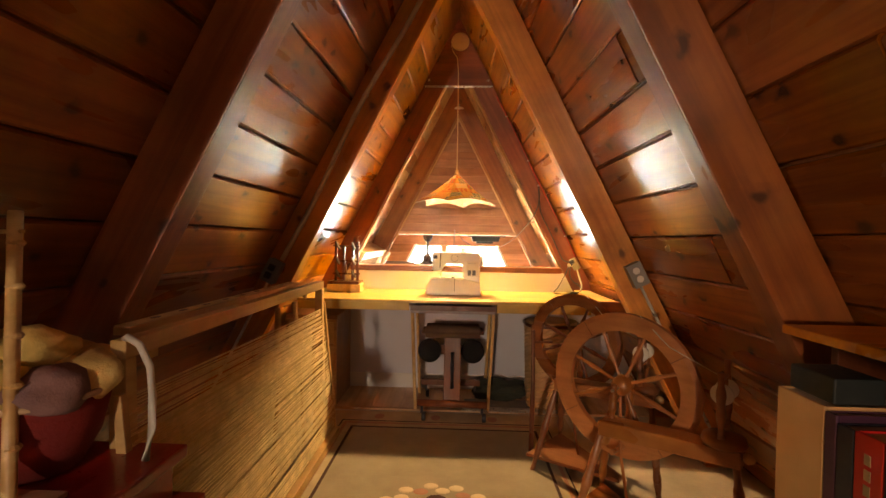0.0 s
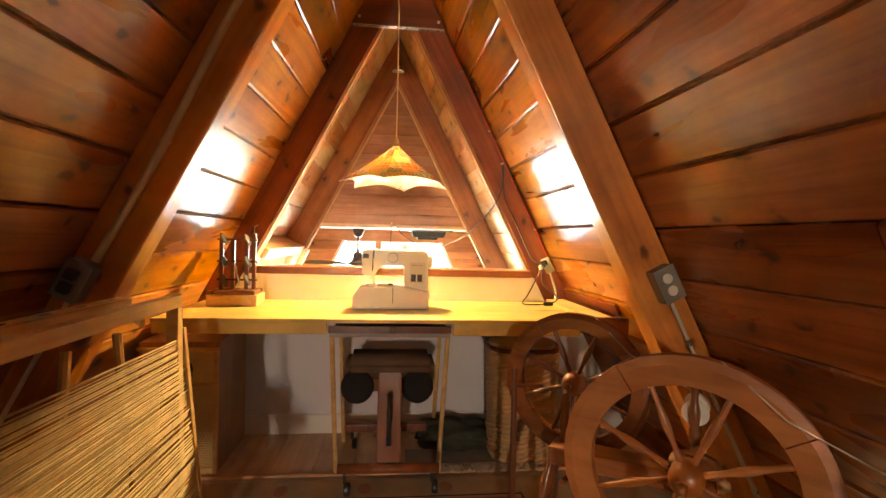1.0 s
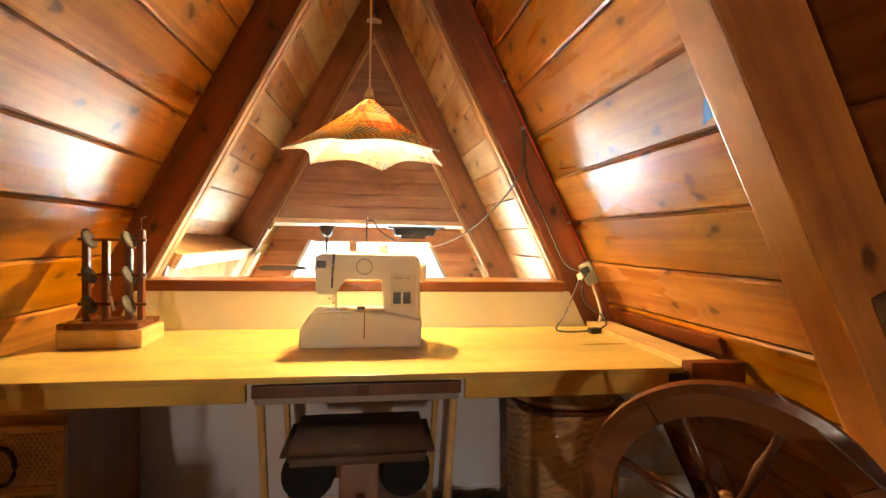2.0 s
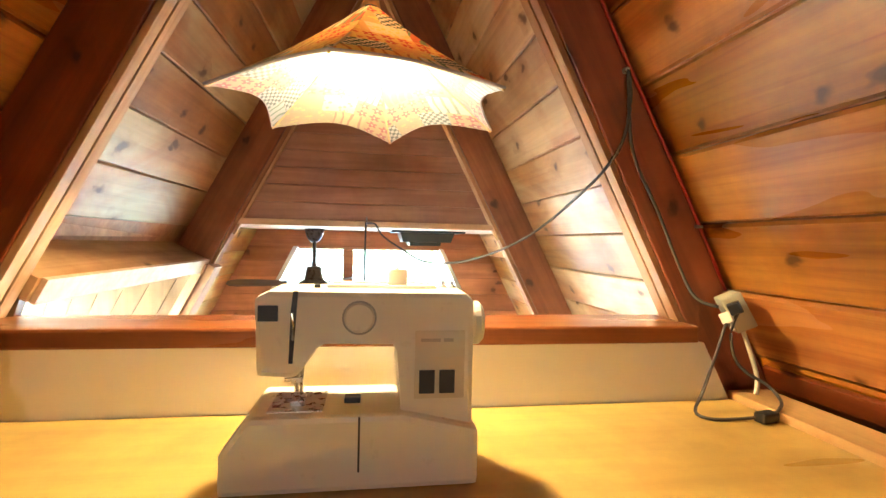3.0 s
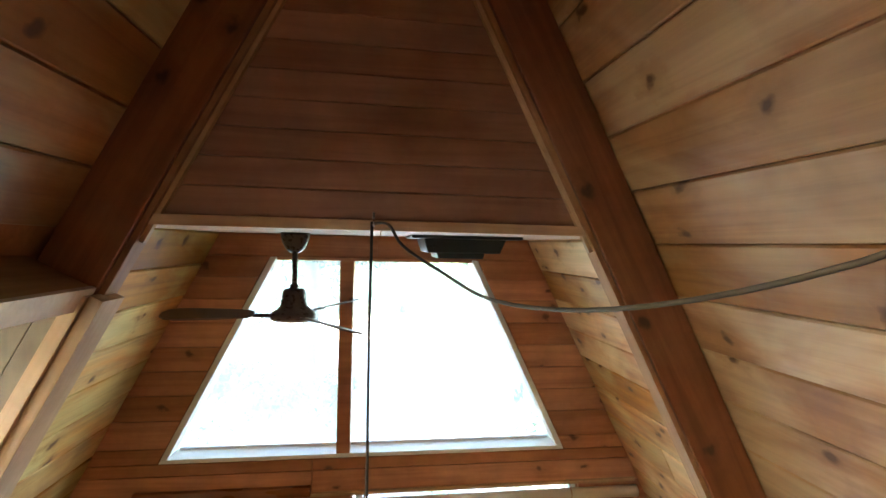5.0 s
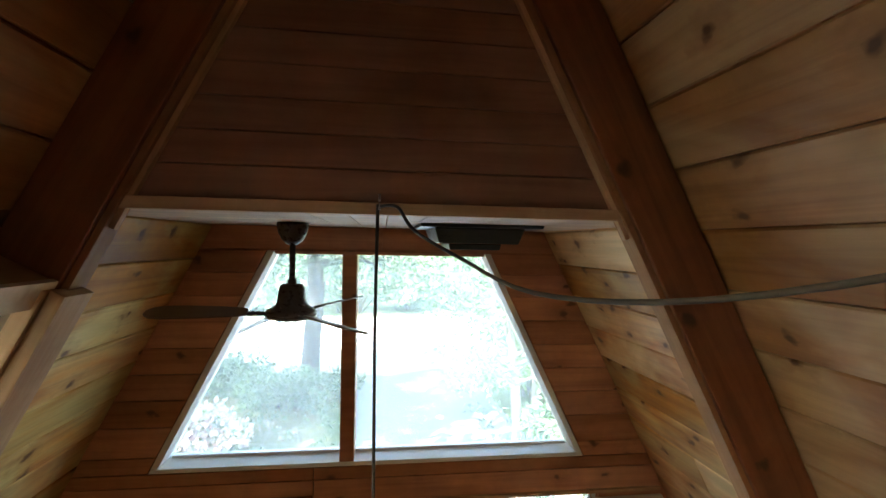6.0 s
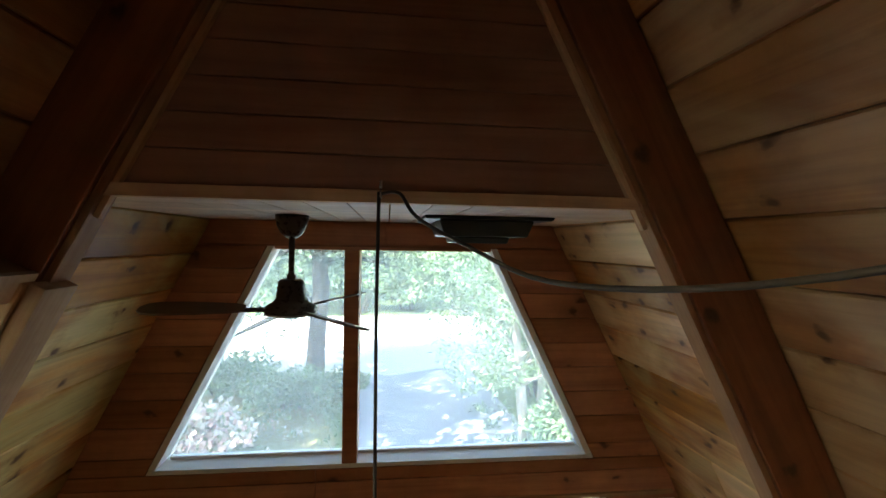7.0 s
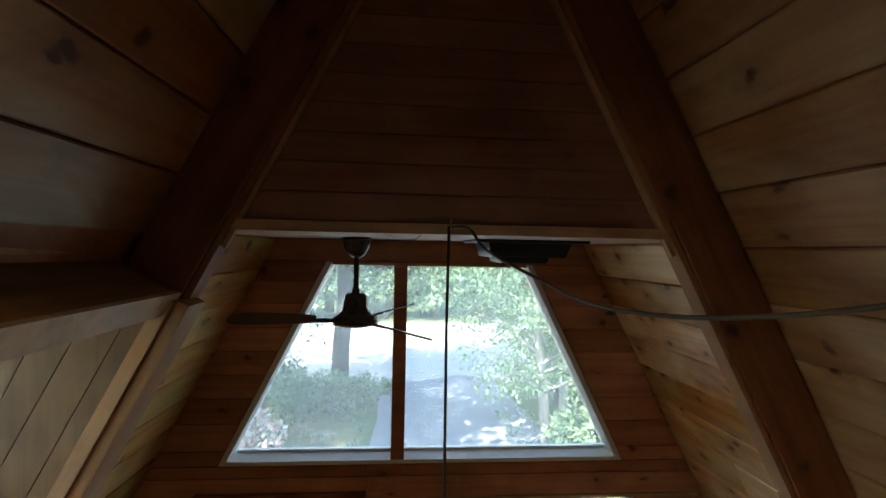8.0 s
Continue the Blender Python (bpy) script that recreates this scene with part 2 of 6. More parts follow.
# White paint with the cool daylight under the desk tinted into it.
M_LILAC = plain("cool_lit_white_paint", (0.68, 0.68, 0.75), 0.7, 0, 0.08, 5.0)
M_DESK = wood("yellow_desk_board", (0.62, 0.45, 0.10), (0.54, 0.37, 0.08), "x", 0.36, 0.25, 0.0, 0.5, 0.03, 0.04)
M_FLOORWOOD = wood("floor_plank_wood", (0.66, 0.44, 0.24), (0.52, 0.32, 0.15), "x", 0.4, 0.2, 0.05, 0.9, 0.2)
M_WHEEL = wood("turned_maple", (0.50, 0.20, 0.065), (0.36, 0.125, 0.038), "x", 0.32, 0.35, 0.0, 0.7, 0.1)
M_WHEEL_OLD = wood("old_dark_maple", (0.27, 0.10, 0.034), (0.18, 0.058, 0.019), "x", 0.32, 0.35, 0.0, 0.7, 0.1)
M_LOOM = wood("raw_loom_wood", (0.72, 0.49, 0.21), (0.58, 0.36, 0.135), "y", 0.5, 0.1, 0.0, 1.0, 0.1)
M_DARKWOOD = wood("dark_turned_wood", (0.16, 0.05, 0.02), (0.09, 0.025, 0.01), "z", 0.3, 0.35, 0.0, 0.8, 0.1)
M_BLACK = plain("black_plastic", (0.02, 0.02, 0.022), 0.38, 0, 0.1)
M_STEEL = plain("brushed_steel", (0.55, 0.54, 0.52), 0.3, 1.0, 0.1)
M_GREYBOX = plain("galvanised_box", (0.30, 0.30, 0.27), 0.45, 0.5, 0.2, 20)
M_CREAM = plain("ivory_plastic", (0.80, 0.77, 0.69), 0.34, 0, 0.04, 6, 0.02, 0.2)
M_CONDUIT = plain("painted_conduit", (0.80, 0.62, 0.36), 0.45, 0.1, 0.15)
M_FANBROWN = plain("dark_brown_enamel", (0.05, 0.03, 0.022), 0.3, 0.2, 0.15, 10, 0.02, 0.3)
M_BLADE = wood("brown_fan_blade", (0.15, 0.10, 0.075), (0.10, 0.065, 0.048), "x", 0.35, 0.3, 0.0, 0.6, 0.05)
M_CABLE = plain("grey_cable", (0.06, 0.055, 0.05), 0.55)
M_REDCABLE = plain("red_cable", (0.50, 0.05, 0.02), 0.45)
M_WHITECABLE = plain("white_cable", (0.62, 0.58, 0.50), 0.5)

# ---- the shell ----
SL = 1.95
CS, SN = SL / math.hypot(1, SL), 1 / math.hypot(1, SL)   # rise and run of one metre of slope
RAFTERS = (0.2, 1.35, 2.5, 3.66, 4.79)
THICK, DEPTH = 0.088, 0.156
Y_BACK, Y_WALL, Z_LOW = -4.5, 5.87, -2.6


def hw0(y):
    return 0.93 - 0.03 * (y - 1.5)


def hw(y, z):
    """Half the width between the plank faces at a height."""
    return hw0(y) - (z - 1.1) / SL


def slope_frame(side, y, z):
    """Local x along the house, y down the slope, z into the room; origin on the plank face."""
    ex = Vector((-0.03 * side, 1, 0)).normalized() * side
    ey = Vector((side * SN, 0, -CS))
    ez = ex.cross(ey).normalized()
    m = Matrix((ex, ey, ez)).transposed().to_4x4()
    m.translation = (side * hw(y, z), y, z)
    return m


def plank_mesh(length, width, chamfer=0.007, thick=0.02, g=0.0028):
    c = chamfer
    pts = [(g, -thick), (g, -c), (g + c, 0), (width - g - c, 0), (width - g, -c), (width - g, -thick)]
    bm = bmesh.new()
    prism(bm, pts, 0, length, "x")
    bmesh.ops.recalc_face_normals(bm, faces=bm.faces)
    me = bpy.data.meshes.new("plank")
    bm.to_mesh(me)
    bm.free()
    return me

BAYS = [(Y_BACK, 0.2, 0.172, 1.49), (0.2, 1.35, 0.172, 1.49), (1.35, 2.5, 0.172, 1.49), (2.5, 3.66, 0.170, 1.509), (3.66, 4.79, 0.156, 1.617), (4.79, Y_WALL, 0.152, 1.617)]
HEADER_Z = 1.02


def build_side(side, name, label):
    """One slope of the roof: outer shell and, on it, the planks of each bay."""
    wall = thing(name, label, "wall", kind="structure")
    bm = bmesh.new()
    for i, (a, b, dz, z0) in enumerate(BAYS):
        b2 = b if i < 5 else b + 0.2
        spans = [(1.1 + SL * hw0(a) + 0.06, Z_LOW)]
        if side < 0 and i == 4:
            spans = [(1.1 + SL * hw0(a) + 0.06, HEADER_Z), (-0.72, Z_LOW)]
        for zt, zb in spans:
            m = slope_frame(side, a if side > 0 else b2, zt)
            box(bm, (0, 0, -0.09), ((b2 - a) * 1.0005, (zt - zb) / CS, -0.0225), 0, m)
    part("roof_shell", bm, M_CEDAR, wall)
    rng = random.Random(7 + side)
    for i, (a, b, dz, z0) in enumerate(BAYS):
        ya = a + (THICK / 2 if a in RAFTERS else 0)
        yb = b + (THICK / 2 if b in RAFTERS else 0)
        low = -0.75 if i >= 4 else 0.0
        # The three south bays take the red pine with shade in its colour.
        mat = (M_PLANK_RED_DIM, M_PLANK_RED_DIM, M_PLANK_RED_DIM, M_PLANK, M_BLEACH if side > 0 else M_BLEACH_W, M_HONEY if side > 0 else M_OLIVE)[i]
        w = dz / CS
        z = z0 + dz * 12
        meshes = {}
        while z > low:
            top = z
            z -= dz
            if hw(yb, top) < -0.0:
                continue
            if side < 0 and i == 4 and HEADER_Z + 0.09 > (top + z) / 2 > -0.72:
                continue
            cuts = [ya, yb]
            if rng.random() < 0.1 and (side > 0 or i < 2):
                cuts = [ya, ya + (yb - ya) * rng.uniform(0.3, 0.7), yb]
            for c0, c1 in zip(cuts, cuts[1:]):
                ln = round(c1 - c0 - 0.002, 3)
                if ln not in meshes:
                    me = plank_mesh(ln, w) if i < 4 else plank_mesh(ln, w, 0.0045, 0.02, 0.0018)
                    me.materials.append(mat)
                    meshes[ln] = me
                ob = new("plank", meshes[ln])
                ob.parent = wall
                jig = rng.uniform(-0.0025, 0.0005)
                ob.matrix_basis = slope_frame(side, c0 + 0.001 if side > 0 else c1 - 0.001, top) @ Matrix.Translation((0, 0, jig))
    return wall


build_side(-1, "wall_west", "sloping plank wall of knotty varnished pine boards")
build_side(1, "wall_east", "sloping plank wall of knotty varnished pine boards beside spinning wheels")


def rafter_mesh(side, y, zb, depth=DEPTH, thick=THICK, n0=0.0, bevel=0.004):
    """A rafter cut plumb at the ridge; local x runs up the slope, z into the room."""
    x0 = hw(y, zb)
    pts = [(0, n0), ((x0 - CS * n0) / SN, n0), ((x0 - CS * (n0 + depth)) / SN, n0 + depth), (0, n0 + depth)]
    bm = prismm([(u, v) for u, v in pts], 0.0, thick, "y", bevel)
    return bm


def rafter_pose(side, y, zb, thick=THICK):
    ex, ey = Vector((-side * SN, 0, CS)), Vector((0, side, 0))
    m = Matrix((ex, ey, ex.cross(ey))).transposed().to_4x4()
    m.translation = (side * (hw(y, zb) - (0.0004)), y if side > 0 else y + thick, zb)
    return m


for k, y in enumerate(RAFTERS):
    pair = thing("rafter_pair_%d" % (k + 1), "pair of dark red-brown stained timber rafters", "rafter", "roof rafters", "structure")
    for side in (-1, 1):
        dp = 0.140 if k == 3 else DEPTH
        zb = 0.0 if k < 3 else (1.02 if k == 4 and side < 0 else Z_LOW)
        # The first three pairs carry their light and shade in the timber colour.
        ob = part("rafter", rafter_mesh(side, y, zb, dp), (M_RAFTER_L_DIM, M_RAFTER_L_DIM, M_RAFTER_O_LIT, M_RAFTER, M_RAFTER_B)[k], pair)
        ob.matrix_basis = rafter_pose(side, y, zb)
        if k >= 3:
            for off, th in (((0.013, 0.062),) if k == 4 else ((0.006, 0.034), (0.045, 0.037))):
                # West strips of the fourth pair are paler, painting the light they reflect.
                t = part("trim", rafter_mesh(side, y, zb, 0.016, th, dp, 0.002), M_TRIM if k == 3 and side < 0 else M_TRIM2, pair, "pale bleached trim strip")
                t.matrix_basis = rafter_pose(side, y + off, zb, th)

# gusset plate over the half wall, with its steel edge
gusset = tagged(part("gusset", prismm([(-0.262, 2.272), (0.262, 2.272), (0.02, 2.735), (-0.02, 2.735)], 3.634, 3.657, "y", 0.002), M_RAFTER),
                "dark plywood gusset plate tying the rafters together", "gusset", kind="structure")
part("edge_strip", boxm((-0.255, 3.632, 2.264), (0.255, 3.66, 2.2705), 0.001), M_STEEL, gusset, "bright metal edge strip")
for sx in (-0.22, 0.22):
    part("bolt", lathem([(0.0, 0.0), (0.009, 0.0), (0.009, 0.006), (0.0, 0.008)], 8, pose(sx, 3.634, 2.31, 90)), M_STEEL, gusset)

# ---- loft floor, lower floor, back wall ----
def loft_outline(z, y0, y1, inset=0.03):
    return [(-hw(y0, z) - inset, y0), (hw(y0, z) + inset, y0), (hw(y1, z) + inset, y1), (-hw(y1, z) - inset, y1)]


M_VINYL = plain("mottled_cream_vinyl", (0.50, 0.44, 0.35), 0.5, 0, 0.3, 14, 0.05)
floor = tagged(part("floor", prismm(loft_outline(-0.02, Y_BACK, 3.15), -0.02, 0.0, "z"), M_VINYL), "cream mottled vinyl loft floor", "floor", kind="structure")
part("joists", prismm(loft_outline(-0.1, Y_BACK, 3.76, -0.02), -0.2, -0.022, "z"), M_CEDAR, floor)
under = tagged(part("floor_under_desk", prismm(loft_outline(-0.02, 3.15, 3.76), -0.02, -0.006, "z"), M_CEDAR), "bare wooden plank floor under the desk", "floor", kind="structure")
fx = -1.3
for k in range(14):
    w = 0.19
    x1 = min(fx + w, 1.3)
    ob = part("plank", prismm([(3.155, fx + 0.001), (3.6, fx + 0.001), (3.6, x1 - 0.001), (3.155, x1 - 0.001)], -0.006, 0.0, "z"), M_FLOORWOOD, under)
    ob.matrix_basis = Matrix(((0, 1, 0, 0), (1, 0, 0, 0), (0, 0, 1, 0), (0, 0, 0, 1)))
    fx += w
thr = tagged(part("threshold", prismm([(3.13, 0.0), (3.165, 0.0), (3.16, 0.009), (3.135, 0.009)], -1.2, 1.2, "x"), M_TRIM), "worn pale wooden threshold strip between floors", "trim", kind="structure")
tagged(part("floor_lower", prismm(loft_outline(Z_LOW, Y_BACK, Y_WALL, 0.0), Z_LOW - 0.15, Z_LOW, "z"), M_FLOORWOOD), "wooden floor of the room below", "floor", kind="structure")
zr = 1.1 + SL * hw0(Y_BACK)
south = thing("wall_south", "plain boarded gable wall behind with an added slot for the fill light", "wall", kind="structure")
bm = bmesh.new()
SW = (-0.80, -0.68, 1.32, 1.62)   # added unseen opening for the fill lamp, placed so rafters shade the west
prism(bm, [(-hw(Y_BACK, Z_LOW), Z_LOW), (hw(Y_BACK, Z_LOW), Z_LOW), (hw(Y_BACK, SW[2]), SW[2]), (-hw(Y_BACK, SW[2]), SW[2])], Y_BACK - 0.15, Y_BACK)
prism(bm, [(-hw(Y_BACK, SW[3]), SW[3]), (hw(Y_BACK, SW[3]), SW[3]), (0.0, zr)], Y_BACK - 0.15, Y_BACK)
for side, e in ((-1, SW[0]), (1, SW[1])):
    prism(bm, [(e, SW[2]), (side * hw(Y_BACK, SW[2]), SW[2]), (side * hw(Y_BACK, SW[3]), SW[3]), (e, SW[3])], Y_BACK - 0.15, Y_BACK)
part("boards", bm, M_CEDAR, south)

# ---- half wall with sill, skirting ----
def side_poly(y, z0, z1, inset):
    return [(-hw(y, z0) + inset, z0), (hw(y, z0) - inset, z0), (hw(y, z1) - inset, z1), (-hw(y, z1) + inset, z1)]


half = thing("half_wall", "white painted half wall behind the desk", "wall", kind="structure")
part("upper_wall", prismm(side_poly(3.62, 0.70, 0.878, 0.172), 3.605, 3.72), M_WHITE, half)
part("lower_wall", prismm(side_poly(3.62, 0.0, 0.70, 0.03), 3.61, 3.655), M_LILAC, half, "white wall under the desk, colour tinted for cool daylight")
part("baseboard", prismm(side_poly(3.62, 0.0, 0.105, 0.04), 3.596, 3.61, "y", 0.002), M_WHITE, half, "white skirting board")
part("outer_face", prismm(side_poly(3.75, -0.2, 0.70, 0.18), 3.656, 3.72), M_CEDAR, half)
tagged(part("window_sill", boxm((-0.79, 3.598, 0.879), (0.79, 3.776, 0.920), 0.006), M_SILL), "red-brown varnished wooden sill capping the half wall", "sill", kind="structure")

# ---- loft gable panel and the soffit behind it ----
panel = thing("gable_panel", "dark brown lapped board panel under the ridge", "wall panel", kind="structure")
YP = 4.835
z = 1.195
rows = []
while z < 2.34:
    rows.append(z)
    z += 0.0815
for z in rows:
    z1 = z + 0.0802
    xa, xb = hw(YP, z) - 0.172, hw(YP, z1) - 0.172
    if xb < 0.015:
        break
    part("board", prismm([(-xa, z), (xa, z), (xb, z1), (-xb, z1)], YP - 0.002, YP + 0.016, "y", 0.004), M_PANEL, panel)
xa = hw(YP, 1.18) - 0.184
part("bottom_trim", prismm([(-xa - 0.008, 1.166), (xa + 0.008, 1.166), (xa - 0.006, 1.195), (-xa + 0.006, 1.195)], YP - 0.022, YP + 0.012, "y", 0.002), M_TRIM, panel, "pale bottom trim strip")
for side in (-1, 1):
    n = 0.154
    t = part("edge_trim", rafter_mesh(side, YP, 1.2, 0.03, 0.018, n, 0.002), M_TRIM, panel, "pale edge trim strip")
    t.matrix_basis = rafter_pose(side, YP - 0.018, 1.2, 0.018)
part("backing", prismm([(-hw(YP, 1.2), 1.2), (hw(YP, 1.2), 1.2), (0.0, 1.1 + SL * hw0(YP))], YP + 0.017, YP + 0.04), M_CEDAR, panel)

bm = bmesh.new()
x = -0.9
while x < 0.9:
    box(bm, (x + 0.001, YP + 0.012, 1.166), (x + 0.098, Y_WALL, 1.178), 0.002)
    x += 0.1
tagged(part("ceiling", bm, M_SOFFIT), "whitewashed board soffit under the gable panel", "ceiling", kind="structure")

# ---- gable window wall ----
WB, WT = 0.05, 1.052


def wx(z):
    """Half the width of the window opening at a height."""
    return 1.014 - (z - WB) / 2.02


def hwn(y, z):
    """The gable boards run a little way behind the planks."""
    return hw(y, z) + 0.017


north = thing("wall_north", "gable wall of brown horizontal cedar boards round a trapezoid window", "wall", kind="structure", at=(-0.013, 0, 0))
lines = [1.165, 1.059, 0.952, 0.844, 0.727, 0.609, 0.492, 0.375, 0.255, 0.121]
A0, A1 = Y_WALL, Y_WALL + 0.018
for z1, z0 in zip(lines, lines[1:]):
    g = 0.002
    for side in (-1, 1):
        if z1 > WT + 0.02 and z0 > WT:
            pts = [(0.0, z0 + g), (side * hwn(A0, z0), z0 + g), (side * hwn(A0, z1), z1 - g), (0.0, z1 - g)]
        else:
            zt = min(z1 - g, WT)
            pts = [(side * (wx(z0) + 0.004), z0 + g), (side * hwn(A0, z0), z0 + g), (side * hwn(A0, zt), zt), (side * (wx(zt) + 0.004), zt)]
        part("board", prismm(pts, A0, A1, "y", 0.002), M_CEDAR, north)
LW = (-1.06, -0.385, -1.7, -0.125)   # lower left window opening
RW = (-0.10, 1.10, -1.5, -0.112)     # lower right window opening
g = 0.002
for side in (-1, 1):
    part("board", prismm([(side * (wx(0.05) + 0.004), 0.05), (side * hwn(A0, 0.05), 0.05), (side * hwn(A0, 0.119), 0.119), (side * (wx(0.121) + 0.004), 0.119)], A0, A1, "y", 0.002), M_CEDAR, north)
for z1, z0 in zip([0.047, -0.012, -0.135, -0.26, -0.385, -0.51, -0.635], [-0.012, -0.135, -0.26, -0.385, -0.51, -0.635, -0.76]):
    if z1 <= -0.13:
        segs = [(-hwn(A0, z0), LW[0] - 0.004), (LW[1] + 0.004, RW[0] - 0.004), (RW[1] + 0.004, hwn(A0, z0))]
    else:
        segs = [(-hwn(A0, z0), -0.3), (-0.298, hwn(A0, z0))]
    for a, b in segs:
        zz = z0 + g
        part("board", prismm([(a, zz), (b, zz), (b, z1 - g), (a, z1 - g)], A0, A1, "y", 0.002), M_CEDAR, north)
bm = bmesh.new()
B0, B1 = A1 + 0.002, Y_WALL + 0.17
for side in (-1, 1):
    prism(bm, [(side * wx(WB), WB), (side * hwn(A0, WB), WB), (side * hwn(A0, WT), WT), (side * wx(WT), WT)], B0, B1)
prism(bm, [(-hwn(A0, WT), WT), (hwn(A0, WT), WT), (0.0, 1.1 + SL * hw0(A0))], B0, B1)
prism(bm, [(-hwn(A0, -0.11), -0.11), (hwn(A0, -0.11), -0.11), (hwn(A0, WB), WB), (-hwn(A0, WB), WB)], B0, B1)
for a, b in ((-hwn(A0, -0.11) + 0.0, LW[0]), (LW[1], RW[0]), (RW[1], hwn(A0, -0.11))):
    prism(bm, [(a if a > -1.2 else -hwn(A0, Z_LOW), Z_LOW), (b if b < 1.2 else hwn(A0, Z_LOW), Z_LOW), (b, -0.11), (a, -0.11)], B0, B1)
for w in (LW, RW):
    prism(bm, [(w[0], Z_LOW), (w[1], Z_LOW), (w[1], w[2]), (w[0], w[2])], B0, B1)
part("backing", bm, M_CEDAR, north)

# clear glass: gloss by angle, shadow off so that daylight comes in
M_GLASS, nt, b = nodes_of("window_glass")
nt.nodes.remove(b)
fr = nd(nt, "Fresnel", IOR=1.45)
tr = nd(nt, "BsdfTransparent", Color=(0.93, 0.97, 0.97, 1))
gl = nd(nt, "BsdfGlossy", Roughness=0.02)
# Translucent share paints the pale outdoor glare as a veil on the pane.
glare_veil = nd(nt, "BsdfTranslucent", Color=(0.8, 0.85, 0.9, 1))
dm = nd(nt, "MixShader", i0=0.15, i1=tr.outputs[0], i2=glare_veil.outputs[0])
mx = nd(nt, "MixShader", i0=fr.outputs[0], i1=dm.outputs[0], i2=gl.outputs[0])
nt.links.new(mx.outputs[0], nt.nodes["Material Output"].inputs[0])


def pane(pts, y, parent):
    ob = part("pane", prismm(pts, y, y + 0.005), M_GLASS, parent)
    ob.visible_shadow = False
    return ob


window = thing("window_1", "trapezoid gable window with white reveals and a wooden mullion", "window", kind="structure", at=(-0.013, 0, 0))
YG = Y_WALL + 0.11
t = 0.02
part("window_sill", prismm([(-wx(WB) + 0.002, WB), (wx(WB) - 0.002, WB), (wx(WB + t), WB + t), (-wx(WB + t), WB + t)], Y_WALL - 0.004, YG + 0.05, "y", 0.002), M_WHITE, window)
for side in (-1, 1):
    part("window_frame", prismm([(side * wx(WB + t), WB + t + 0.001), (side * (wx(WB + t) - 0.03), WB + t + 0.001), (side * (wx(WT) - 0.03), WT), (side * wx(WT), WT)], Y_WALL - 0.003, YG + 0.05, "y", 0.002), M_WHITE, window, "white painted side reveal")
part("head", prismm([(-wx(WT) + 0.031, WT - 0.014), (wx(WT) - 0.031, WT - 0.014), (wx(WT) - 0.031, WT), (-wx(WT) + 0.031, WT)], Y_WALL - 0.003, YG + 0.05, "y", 0.001), M_CEDAR, window)
part("mullion", boxm((-0.183, Y_WALL - 0.006, WB + t + 0.001), (-0.116, YG + 0.05, WT - 0.015), 0.003), M_CEDAR, window, "brown wooden mullion")
for a, b in ((-9, -0.184), (-0.115, 9)):
    lo, hi = WB + t + 0.001, WT - 0.015
    pane([(max(a, -wx(lo) + 0.03), lo), (min(b, wx(lo) - 0.03), lo), (min(b, wx(hi) - 0.03), hi), (max(a, -wx(hi) + 0.03), hi)], YG, window)
    part("stop_bead", boxm((max(a, -wx(lo) + 0.045), YG - 0.012, lo), (min(b, wx(lo) - 0.045), YG - 0.001, lo + 0.012), 0.002), M_WHITE, window)

# lower windows, of which only the tops come into view
lower = thing("window_2", "red-brown framed casement window low in the gable wall", "window", kind="structure")
x0, x1, z0, z1 = LW
for nm, lo, hi in (("head_casing", (x0 - 0.07, z1 - 0.005), (x1 + 0.07, z1 + 0.045)), ("side_casing", (x0 - 0.06, z0), (x0, z1 - 0.006)), ("side_casing", (x1, z0), (x1 + 0.06, z1 - 0.006))):
    part(nm, boxm((lo[0], Y_WALL - 0.03, lo[1]), (hi[0], Y_WALL - 0.001, hi[1]), 0.006), M_SILL, lower)
for a, b, c, d in ((x0 + 0.002, x1 - 0.002, z1 - 0.06, z1 - 0.007), (x0 + 0.002, x0 + 0.055, z0, z1 - 0.061), (x1 - 0.055, x1 - 0.002, z0, z1 - 0.061), (x0 + 0.056, x1 - 0.056, z0, z0 + 0.06)):
    part("sash", boxm((a, Y_WALL + 0.02, c), (b, Y_WALL + 0.07, d), 0.004), M_RAFTER, lower, "dark red sash bar")
pane([(x0 + 0.055, z0 + 0.06), (x1 - 0.055, z0 + 0.06), (x1 - 0.055, z1 - 0.06), (x0 + 0.055, z1 - 0.06)], Y_WALL + 0.05, lower)
right = thing("window_3", "wide lower window behind a rolled blind", "window", kind="structure")
x0, x1, z0, z1 = RW
for a, b, c, d in ((x0 + 0.002, x1 - 0.002, z1 - 0.02, z1 - 0.001), (x0 + 0.002, x0 + 0.04, z0, z1 - 0.021), (x1 - 0.04, x1 - 0.002, z0, z1 - 0.021), (x0 + 0.041, x1 - 0.041, z0, z0 + 0.05)):
    part("window_frame", boxm((a, Y_WALL + 0.03, c), (b, Y_WALL + 0.1, d), 0.003), M_WHITE, right)
pane([(x0 + 0.04, z0 + 0.05), (x1 - 0.04, z0 + 0.05), (x1 - 0.04, z1 - 0.02), (x0 + 0.04, z1 - 0.02)], Y_WALL + 0.06, right)
blind = thing("roller_blind", "rolled-up white cloth blind on a pale wooden batten", "blind")
part("batten", boxm((-0.32, Y_WALL - 0.02, -0.135), (1.41, Y_WALL - 0.001, -0.118), 0.003), M_TRIM, blind)
part("roll", tubem([(-0.31, Y_WALL - 0.045, -0.172), (0.4, Y_WALL - 0.047, -0.176), (1.40, Y_WALL - 0.045, -0.172)], [0.03, 0.034, 0.03], 14), M_WHITE, blind, "rolled white cloth", True)
